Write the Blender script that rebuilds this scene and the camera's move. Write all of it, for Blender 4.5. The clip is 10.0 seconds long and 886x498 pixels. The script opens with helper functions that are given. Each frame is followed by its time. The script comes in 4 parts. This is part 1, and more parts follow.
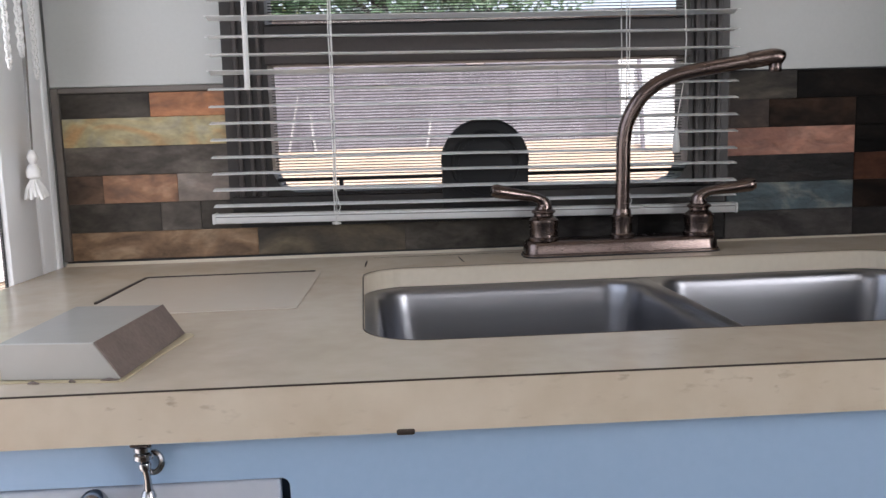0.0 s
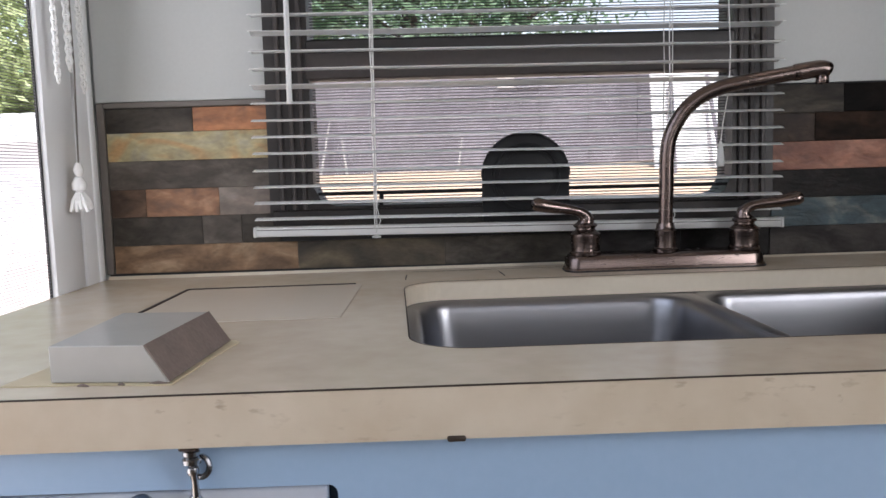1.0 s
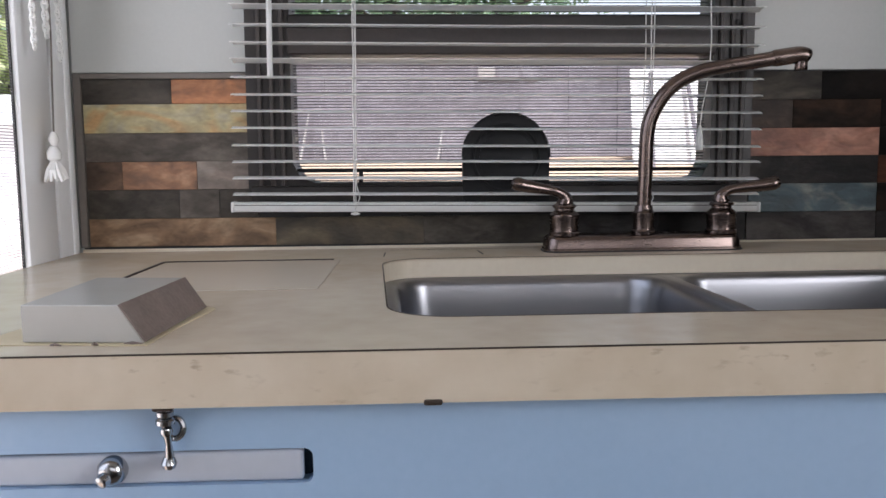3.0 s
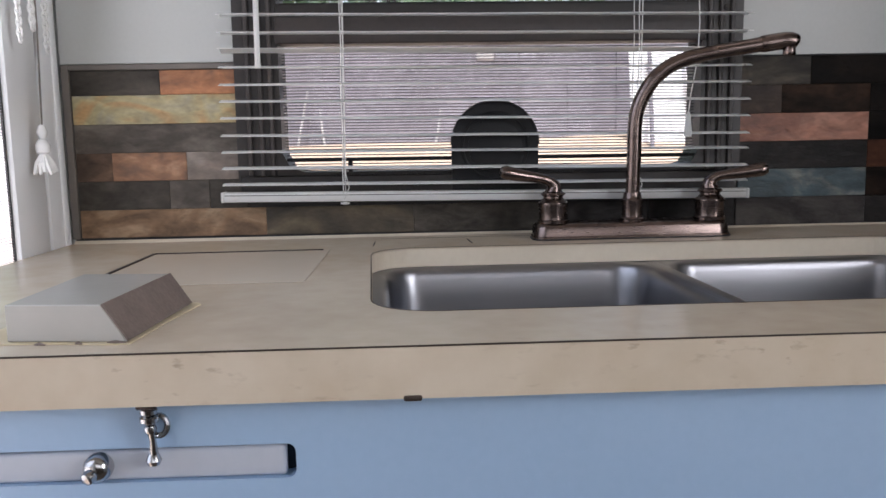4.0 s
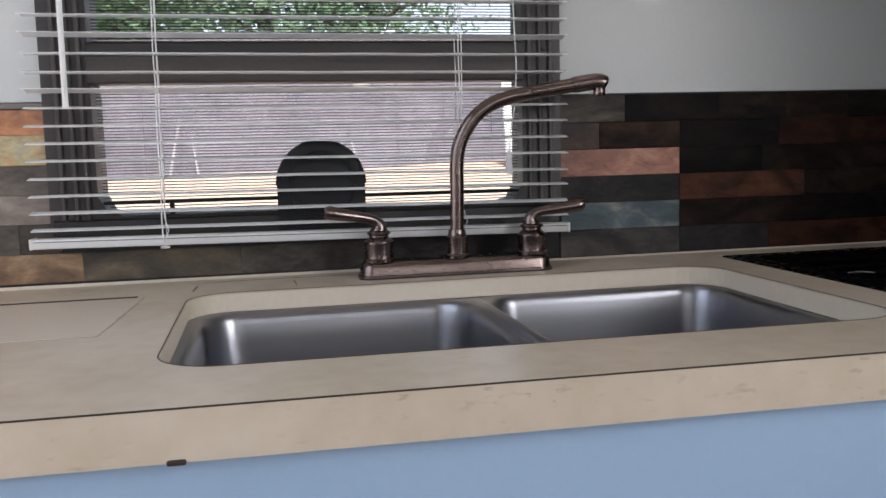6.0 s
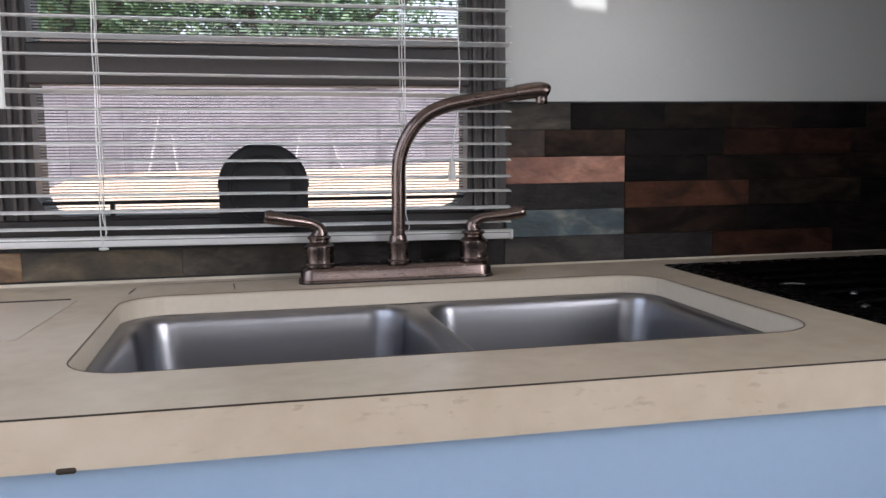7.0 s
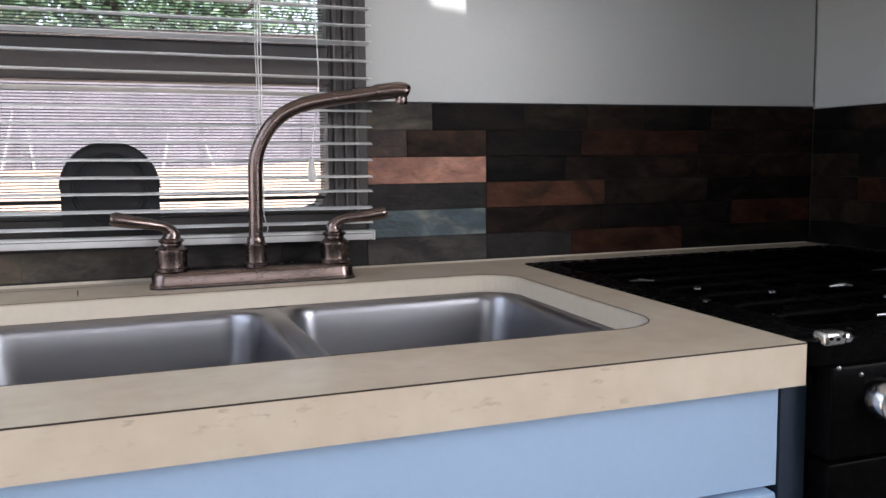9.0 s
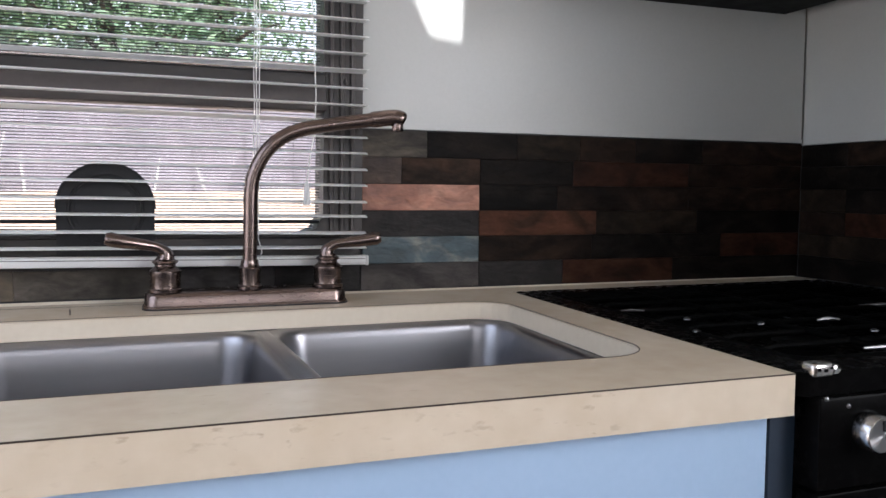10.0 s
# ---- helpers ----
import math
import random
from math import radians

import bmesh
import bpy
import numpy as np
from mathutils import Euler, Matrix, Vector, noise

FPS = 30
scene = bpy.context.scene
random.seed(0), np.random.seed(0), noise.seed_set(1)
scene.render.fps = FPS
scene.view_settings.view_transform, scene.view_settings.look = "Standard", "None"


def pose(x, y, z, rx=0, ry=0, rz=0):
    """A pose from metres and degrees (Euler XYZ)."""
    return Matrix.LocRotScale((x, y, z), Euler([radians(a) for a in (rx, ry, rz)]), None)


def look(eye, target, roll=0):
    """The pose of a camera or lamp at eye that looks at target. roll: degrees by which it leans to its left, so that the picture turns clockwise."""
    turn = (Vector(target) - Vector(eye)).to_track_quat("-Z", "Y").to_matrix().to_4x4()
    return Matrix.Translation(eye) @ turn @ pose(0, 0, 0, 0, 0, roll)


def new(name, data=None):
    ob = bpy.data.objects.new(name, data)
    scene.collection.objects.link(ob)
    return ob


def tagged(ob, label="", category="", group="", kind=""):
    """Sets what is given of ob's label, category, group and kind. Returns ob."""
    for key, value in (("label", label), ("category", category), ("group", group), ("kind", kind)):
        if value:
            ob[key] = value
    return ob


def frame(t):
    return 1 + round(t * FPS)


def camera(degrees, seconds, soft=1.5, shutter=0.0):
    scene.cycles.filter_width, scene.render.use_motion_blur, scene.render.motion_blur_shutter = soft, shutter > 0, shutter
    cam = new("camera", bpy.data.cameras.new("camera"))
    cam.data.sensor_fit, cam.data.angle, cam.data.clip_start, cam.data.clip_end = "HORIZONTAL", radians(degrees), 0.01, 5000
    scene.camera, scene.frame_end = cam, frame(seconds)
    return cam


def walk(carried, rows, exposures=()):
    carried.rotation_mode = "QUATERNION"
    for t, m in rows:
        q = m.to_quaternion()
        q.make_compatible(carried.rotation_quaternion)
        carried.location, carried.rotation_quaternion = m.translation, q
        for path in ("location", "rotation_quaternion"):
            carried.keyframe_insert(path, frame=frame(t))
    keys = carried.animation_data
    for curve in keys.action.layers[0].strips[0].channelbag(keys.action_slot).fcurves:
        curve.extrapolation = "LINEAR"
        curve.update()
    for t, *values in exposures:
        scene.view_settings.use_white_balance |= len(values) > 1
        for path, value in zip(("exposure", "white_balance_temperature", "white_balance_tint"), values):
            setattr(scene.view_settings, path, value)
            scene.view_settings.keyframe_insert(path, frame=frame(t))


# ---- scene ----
cam = camera(56.4, 10.0)
PATH = [
    (0, (-0.144, -1.138, 1.051), (-0.074, 0.844, 0.795), -2.0),
    (0.5, (-0.164, -1.137, 1.049), (-0.162, 0.854, 0.855), -1.7),
    (1, (-0.159, -1.132, 1.037), (-0.157, 0.859, 0.842), -2.0),
    (1.5, (-0.145, -1.139, 1.052), (-0.115, 0.85, 0.849), -2.1),
    (2, (-0.159, -1.135, 1.038), (-0.094, 0.857, 0.864), -1.8),
    (2.2, (-0.159, -1.135, 1.038), (-0.109, 0.857, 0.855), -1.7),
    (3.3, (-0.161, -1.132, 1.014), (-0.104, 0.853, 0.779), -0.6),
    (3.5, (-0.155, -1.133, 1.022), (-0.112, 0.85, 0.769), -0.9),
    (4, (-0.146, -1.136, 1.03), (-0.094, 0.846, 0.768), -1.3),
    (4.5, (-0.124, -1.134, 1.029), (0.026, 0.847, 0.805), -2.3),
    (5, (-0.099, -1.127, 1.037), (0.165, 0.847, 0.852), -2.2),
    (5.5, (-0.085, -1.126, 1.038), (0.228, 0.843, 0.876), -2.4),
    (5.7, (-0.079, -1.138, 1.045), (0.237, 0.829, 0.866), -2.4),
    (6.8, (-0.023, -1.14, 1.046), (0.328, 0.814, 0.808), -0.7),
    (7, (-0.011, -1.151, 1.052), (0.35, 0.805, 0.842), -1.1),
    (7.5, (0.014, -1.149, 1.051), (0.477, 0.783, 0.818), -1.2),
    (8, (0.019, -1.154, 1.055), (0.586, 0.748, 0.81), -0.8),
    (8.5, (0.021, -1.149, 1.055), (0.641, 0.738, 0.827), -0.9),
    (9, (0.015, -1.147, 1.053), (0.656, 0.735, 0.836), -0.9),
    (9.5, (0.011, -1.146, 1.054), (0.653, 0.74, 0.868), -0.8),
    (10, (0.008, -1.153, 1.05), (0.676, 0.727, 0.904), 0.3),
]
walk(cam, [(t, look(eye, target, roll)) for t, eye, target, roll in PATH],
     exposures=[(0.0, 0.53, 6030, 13), (2.2, 0.42, 6030, 13), (4.0, 0.47, 6000, 14), (5.5, 0.57, 6000, 13), (7.0, 0.80, 5980, 14), (8.0, 0.94, 5960, 14), (10.0, 1.13, 5960, 14)])

# ---------------------------------------------------------------- world and light
world = bpy.data.worlds.new("world")
scene.world = world
world.use_nodes = True
wn = world.node_tree
wn.nodes.clear()
sky = wn.nodes.new("ShaderNodeTexSky")
sky.sky_type, sky.sun_disc = "NISHITA", False
sky.dust_density, sky.ozone_density = 6.0, 0.6
sky.sun_elevation, sky.sun_rotation = radians(60), radians(176)
sky_bg = wn.nodes.new("ShaderNodeBackground")
sky_bg.inputs["Strength"].default_value = 0.15
sky_out = wn.nodes.new("ShaderNodeOutputWorld")
wn.links.new(sky.outputs[0], sky_bg.inputs[0])
wn.links.new(sky_bg.outputs[0], sky_out.inputs[0])

sun_data = bpy.data.lights.new("sun", "SUN")
sun_data.energy, sun_data.angle, sun_data.color = 5.0, radians(0.5), (1.0, 0.95, 0.87)
sun = new("sun", sun_data)
SUN_DIR = Vector((0.035, -0.5, 0.866)).normalized()
sun.matrix_world = look(SUN_DIR * 20, (0, 0, 0))


def daylight(name, eye, target, w, h, watts, color, spread=180):
    data = bpy.data.lights.new(name, "AREA")
    data.shape, data.size, data.size_y, data.energy, data.color = "RECTANGLE", w, h, watts, color
    data.spread = radians(spread)
    lamp = new(name, data)
    lamp.matrix_world = look(eye, target)
    return lamp


# daylight in the doorway and in an inferred, unseen rear window
daylight("daylight_door", (-0.74, -0.62, 1.15), (0.5, -0.62, 1.0), 0.84, 1.3, 4.2, (0.94, 0.97, 1.0))
daylight("daylight_rear_window", (-0.02, -1.79, 1.28), (-0.05, 0.0, 0.95), 1.0, 0.5, 0.95, (0.93, 0.97, 1.0))
# side fill added to brighten the door jamb; no window is known there
daylight("jamb_fill_lamp", (1.072, -1.35, 1.30), (-0.62, -0.30, 1.10), 0.74, 0.64, 4.9, (1.0, 0.975, 0.94), 105)

# ---------------------------------------------------------------- materials


def nodes_of(name):
    m = bpy.data.materials.new(name)
    m.use_nodes = True
    nt = m.node_tree
    return m, nt, nt.nodes["Principled BSDF"]


def surface(name, base, other=None, rough=0.5, metal=0.0, spec=0.5, grain=40.0, blotch=5.0, mix=0.5, bump=0.15,
            stretch=(1, 1, 1), rough_var=0.12, coat=0.0, bump_dist=0.002, shift=True):
    """A surface with two colours mixed by broad blotches and fine grain, uneven gloss and fine relief."""
    m, nt, b = nodes_of(name)
    N, L = nt.nodes.new, nt.links.new
    tc = N("ShaderNodeTexCoord")
    mp = N("ShaderNodeMapping")
    mp.inputs["Scale"].default_value = stretch
    src = tc.outputs["Object"]
    if shift:
        oi = N("ShaderNodeObjectInfo")
        mul = N("ShaderNodeMath")
        mul.operation = "MULTIPLY"
        mul.inputs[1].default_value = 37.0
        add = N("ShaderNodeVectorMath")
        L(oi.outputs["Random"], mul.inputs[0])
        L(src, add.inputs[0])
        L(mul.outputs[0], add.inputs[1])
        src = add.outputs[0]
    L(src, mp.inputs["Vector"])
    broad, fine = N("ShaderNodeTexNoise"), N("ShaderNodeTexNoise")
    broad.inputs["Scale"].default_value, fine.inputs["Scale"].default_value = blotch, grain
    broad.inputs["Detail"].default_value, fine.inputs["Detail"].default_value = 5, 6
    L(mp.outputs[0], broad.inputs["Vector"])
    L(mp.outputs[0], fine.inputs["Vector"])
    ramp = N("ShaderNodeMapRange")
    ramp.inputs["From Min"].default_value, ramp.inputs["From Max"].default_value = 0.36, 0.66
    both = N("ShaderNodeMath")
    both.operation = "MULTIPLY_ADD"
    both.inputs[1].default_value = 0.35
    L(fine.outputs["Fac"], both.inputs[0])
    half = N("ShaderNodeMath")
    half.operation = "MULTIPLY"
    half.inputs[1].default_value = 0.65
    L(broad.outputs["Fac"], half.inputs[0])
    L(half.outputs[0], both.inputs[2])
    L(both.outputs[0], ramp.inputs["Value"])
    mx = N("ShaderNodeMix")
    mx.data_type = "RGBA"
    mx.inputs["A"].default_value = (*base, 1)
    o = other or tuple(c * 0.85 for c in base)
    mx.inputs["B"].default_value = (*[base[i] + (o[i] - base[i]) * (mix * 2) if mix < 0.5 else o[i] for i in range(3)], 1)
    L(ramp.outputs[0], mx.inputs["Factor"])
    L(mx.outputs["Result"], b.inputs["Base Color"])
    rr = N("ShaderNodeMapRange")
    rr.inputs["To Min"].default_value, rr.inputs["To Max"].default_value = max(0.02, rough - rough_var), min(1, rough + rough_var)
    L(fine.outputs["Fac"], rr.inputs["Value"])
    L(rr.outputs[0], b.inputs["Roughness"])
    b.inputs["Metallic"].default_value = metal
    b.inputs["Specular IOR Level"].default_value = spec
    b.inputs["Coat Weight"].default_value = coat
    if bump:
        bp = N("ShaderNodeBump")
        bp.inputs["Strength"].default_value, bp.inputs["Distance"].default_value = bump, bump_dist
        L(both.outputs[0], bp.inputs["Height"])
        L(bp.outputs[0], b.inputs["Normal"])
    return m


def stone_laminate(name, fleck_from=0.66, tone=(0.44, 0.36, 0.27)):
    """Cream laminate: cloudy ground, faint veins and short brown flecks."""
    m = surface(name, (0.635, 0.555, 0.445), (0.535, 0.45, 0.34), rough=0.24, spec=0.33, grain=45, blotch=7, bump=0, rough_var=0.0, shift=False)
    nt = m.node_tree
    N, L = nt.nodes.new, nt.links.new
    b = nt.nodes["Principled BSDF"]
    old = b.inputs["Base Color"].links[0].from_socket
    tc = N("ShaderNodeTexCoord")
    mp = N("ShaderNodeMapping")
    mp.inputs["Scale"].default_value = (0.55, 1.0, 1.3)
    mp.inputs["Rotation"].default_value = (0, radians(25), radians(20))
    L(tc.outputs["Object"], mp.inputs["Vector"])
    fleck = N("ShaderNodeTexNoise")
    fleck.inputs["Scale"].default_value, fleck.inputs["Detail"].default_value = 110, 4
    L(mp.outputs[0], fleck.inputs["Vector"])
    patch = N("ShaderNodeTexNoise")
    patch.inputs["Scale"].default_value = 9
    L(tc.outputs["Object"], patch.inputs["Vector"])
    a, c = N("ShaderNodeMapRange"), N("ShaderNodeMapRange")
    a.inputs["From Min"].default_value, a.inputs["From Max"].default_value = fleck_from, fleck_from + 0.12
    c.inputs["From Min"].default_value, c.inputs["From Max"].default_value = 0.45, 0.65
    L(fleck.outputs["Fac"], a.inputs["Value"])
    L(patch.outputs["Fac"], c.inputs["Value"])
    mul = N("ShaderNodeMath")
    mul.operation = "MULTIPLY"
    L(a.outputs[0], mul.inputs[0])
    L(c.outputs[0], mul.inputs[1])
    mx = N("ShaderNodeMix")
    mx.data_type = "RGBA"
    mx.inputs["B"].default_value = (*tone, 1)
    L(old, mx.inputs["A"])
    L(mul.outputs[0], mx.inputs["Factor"])
    L(mx.outputs["Result"], b.inputs["Base Color"])
    return m


def glass_pane(name, tint=(1, 1, 1)):
    m, nt, b = nodes_of(name)
    b.inputs["Base Color"].default_value = (*tint, 1)
    b.inputs["Transmission Weight"].default_value = 1.0
    b.inputs["Roughness"].default_value = 0.0
    b.inputs["IOR"].default_value = 1.45
    return m


M = {}
M["laminate"] = stone_laminate("cream_laminate")
M["laminate_front"] = stone_laminate("flecked_cream_laminate", 0.595, (0.40, 0.325, 0.245))
M["laminate_edge"] = surface("cut_laminate_edge", (0.69, 0.62, 0.50), (0.63, 0.555, 0.44), rough=0.5, grain=120, bump=0.1)
M["seam"] = surface("brown_edge_seam", (0.035, 0.022, 0.015), rough=0.6, bump=0)
M["blue"] = surface("light_blue_paint", (0.372, 0.51, 0.70), (0.342, 0.48, 0.67), rough=0.42, grain=160, blotch=3, bump=0.05, rough_var=0.08)
M["recess"] = surface("pale_grey_blue_paint", (0.50, 0.53, 0.60), (0.45, 0.49, 0.56), rough=0.5, grain=120, bump=0.05)
M["dark_gap"] = surface("dark_navy_board", (0.010, 0.022, 0.042), rough=0.6)
M["white_wall"] = surface("white_gloss_wall_panel", (0.51, 0.525, 0.508), (0.475, 0.49, 0.472), rough=0.36, grain=200, blotch=2.5, bump=0.05, rough_var=0.06)
M["trim"] = surface("grey_brown_trim", (0.13, 0.115, 0.10), (0.17, 0.15, 0.13), rough=0.5, grain=90)
M["door_white"] = surface("white_door_paint", (0.86, 0.87, 0.88), (0.84, 0.85, 0.86), rough=0.30, rough_var=0.03, coat=0.3, grain=150, blotch=4, bump=0.05)
M["gasket"] = surface("dark_rubber_gasket", (0.03, 0.03, 0.03), rough=0.7)
M["window_metal"] = surface("dark_bronze_window_metal", (0.028, 0.025, 0.024), (0.042, 0.037, 0.034), rough=0.42, metal=0.3, grain=200, bump=0.05)
M["rail_grey"] = surface("grey_brown_window_rail", (0.072, 0.060, 0.056), (0.056, 0.047, 0.044), rough=0.5, grain=200, bump=0.05)
M["black_plastic"] = surface("black_plastic", (0.010, 0.010, 0.011), (0.016, 0.016, 0.017), rough=0.55, spec=0.3, grain=260, bump=0.1)
M["cord"] = surface("white_cord", (0.75, 0.75, 0.73), rough=0.7, grain=500, bump=0.2)
M["glass"] = glass_pane("window_glass", (0.97, 0.98, 0.98))
M["mesh"] = surface("dark_screen_mesh", (0.05, 0.05, 0.05), rough=0.7, bump=0)
M["door_mesh"] = surface("grey_screen_mesh", (0.20, 0.20, 0.21), rough=0.6, bump=0)
M["steel"] = surface("brushed_stainless_steel", (0.28, 0.28, 0.297), (0.26, 0.26, 0.277), rough=0.31, metal=1.0, grain=30, blotch=4,
                     bump=0.0, stretch=(1, 6, 6), rough_var=0.006)
M["bronze"] = surface("brushed_bronze_faucet", (0.205, 0.158, 0.142), (0.165, 0.126, 0.113), rough=0.26, metal=1.0, grain=80, blotch=12,
                      bump=0.02, stretch=(1, 1, 9), rough_var=0.05)
M["chrome"] = surface("chrome", (0.52, 0.52, 0.53), (0.44, 0.44, 0.45), rough=0.20, metal=1.0, grain=60, bump=0.02, rough_var=0.05)
M["worn_bright"] = surface("scuffed_bright_metal", (0.82, 0.80, 0.78), (0.34, 0.33, 0.32), rough=0.22, metal=1.0, grain=260, blotch=90, bump=0.5)
# bright metal for the glints added on the stove
M["glint_metal"] = surface("bright_glint_metal", (0.24, 0.24, 0.245), (0.17, 0.17, 0.175), rough=0.32, metal=1.0, grain=120, bump=0.05)
M["turned_metal"] = surface("turned_metal", (0.50, 0.50, 0.51), (0.44, 0.44, 0.45), rough=0.28, metal=1.0, grain=60, bump=0.0, rough_var=0.04)
turned = M["turned_metal"].node_tree
swirl = turned.nodes.new("ShaderNodeTangent")
swirl.direction_type, swirl.axis = "RADIAL", "Y"
turned.links.new(swirl.outputs[0], turned.nodes["Principled BSDF"].inputs["Tangent"])
turned.nodes["Principled BSDF"].inputs["Anisotropic"].default_value = 0.9
M["enamel"] = surface("black_enamel", (0.0022, 0.0021, 0.0022), (0.0032, 0.003, 0.003), rough=0.26, spec=0.025, grain=90, bump=0.03)
M["iron"] = surface("black_cast_iron", (0.002, 0.002, 0.002), (0.003, 0.003, 0.003), rough=0.34, spec=0.03, grain=300, bump=0.3)
M["grate"] = surface("dull_black_wire", (0.0015, 0.0015, 0.0015), rough=0.45, spec=0.02, grain=300, bump=0.1)
M["hood"] = surface("black_hood_paint", (0.004, 0.004, 0.0045), rough=0.5, spec=0.05)
M["grey_card"] = surface("grey_coated_card", (0.44, 0.43, 0.40), (0.41, 0.40, 0.37), rough=0.26, rough_var=0.02, spec=0.7, grain=80, blotch=14)
M["wood_end"] = surface("brown_grey_wood", (0.21, 0.165, 0.145), (0.15, 0.115, 0.10), rough=0.6, grain=60, stretch=(1, 6, 6), bump=0.25)
M["paper"] = surface("yellowed_paper", (0.60, 0.52, 0.36), (0.52, 0.44, 0.28), rough=0.8)
M["cover"] = surface("cream_cover_panel", (0.65, 0.575, 0.475), (0.61, 0.53, 0.425), rough=0.22, grain=70, bump=0.0, rough_var=0.02)
M["floor"] = surface("brown_vinyl_plank", (0.20, 0.15, 0.11), (0.14, 0.10, 0.075), rough=0.5, stretch=(1, 8, 1))
M["unseen_panel"] = surface("brown_unseen_panelling", (0.16, 0.11, 0.075), (0.11, 0.075, 0.05), rough=0.5, grain=12, blotch=2, stretch=(6, 6, 0.6))
M["ceiling"] = surface("cream_ceiling_panel", (0.66, 0.61, 0.53), rough=0.7)
M["soil"] = surface("dry_tan_soil", (0.50, 0.40, 0.31), (0.39, 0.295, 0.215), rough=0.95, grain=3.0, blotch=0.25, bump=0.6, bump_dist=0.03)
M["grey_siding"] = surface("weathered_grey_siding", (0.245, 0.235, 0.27), (0.15, 0.145, 0.168), rough=0.8, grain=9, blotch=1.1)
M["white_sheet"] = surface("white_painted_board", (0.78, 0.80, 0.83), (0.72, 0.74, 0.77), rough=0.5, grain=8, blotch=1)
M["gravel"] = surface("pale_pinkish_gravel", (0.78, 0.70, 0.67), (0.60, 0.52, 0.50), rough=0.95, grain=5.0, blotch=0.4, bump=0.5, bump_dist=0.02)
M["bark"] = surface("grey_brown_bark", (0.11, 0.085, 0.065), (0.07, 0.055, 0.042), rough=0.9, grain=14, blotch=3, stretch=(1, 1, 0.3), bump=0.8, bump_dist=0.02)


def foliage(name, a, b, rough=0.5, through_part=0.45):
    """A thin sheet that lets some light through, a leaf or a vinyl slat."""
    m = surface(name, a, b, rough=rough, rough_var=0.04, grain=3, blotch=0.8, bump=0)
    nt = m.node_tree
    bs = nt.nodes["Principled BSDF"]
    tl, mx = nt.nodes.new("ShaderNodeBsdfTranslucent"), nt.nodes.new("ShaderNodeMixShader")
    mx.inputs[0].default_value = through_part
    col = bs.inputs["Base Color"].links[0].from_socket
    nt.links.new(col, tl.inputs["Color"])
    nt.links.new(bs.outputs[0], mx.inputs[1])
    nt.links.new(tl.outputs[0], mx.inputs[2])
    nt.links.new(mx.outputs[0], nt.nodes["Material Output"].inputs["Surface"])
    return m


M["slat"] = foliage("white_vinyl_slat", (0.93, 0.93, 0.92), (0.90, 0.90, 0.89), 0.28, 0.50)
M["leaf"] = foliage("green_leaves", (0.13, 0.235, 0.15), (0.24, 0.335, 0.18))
M["leaf_light"] = foliage("yellow_green_leaves", (0.46, 0.52, 0.28), (0.38, 0.45, 0.22))
M["gravel_board"] = surface("lighter_grey_board", (0.27, 0.265, 0.30), (0.20, 0.198, 0.225), rough=0.8, grain=20)
# pale tone of the shed board and of rods added for glass reflections
M["stake"] = surface("pale_streak_and_board", (0.42, 0.41, 0.41), (0.33, 0.32, 0.32), rough=0.8, grain=20)



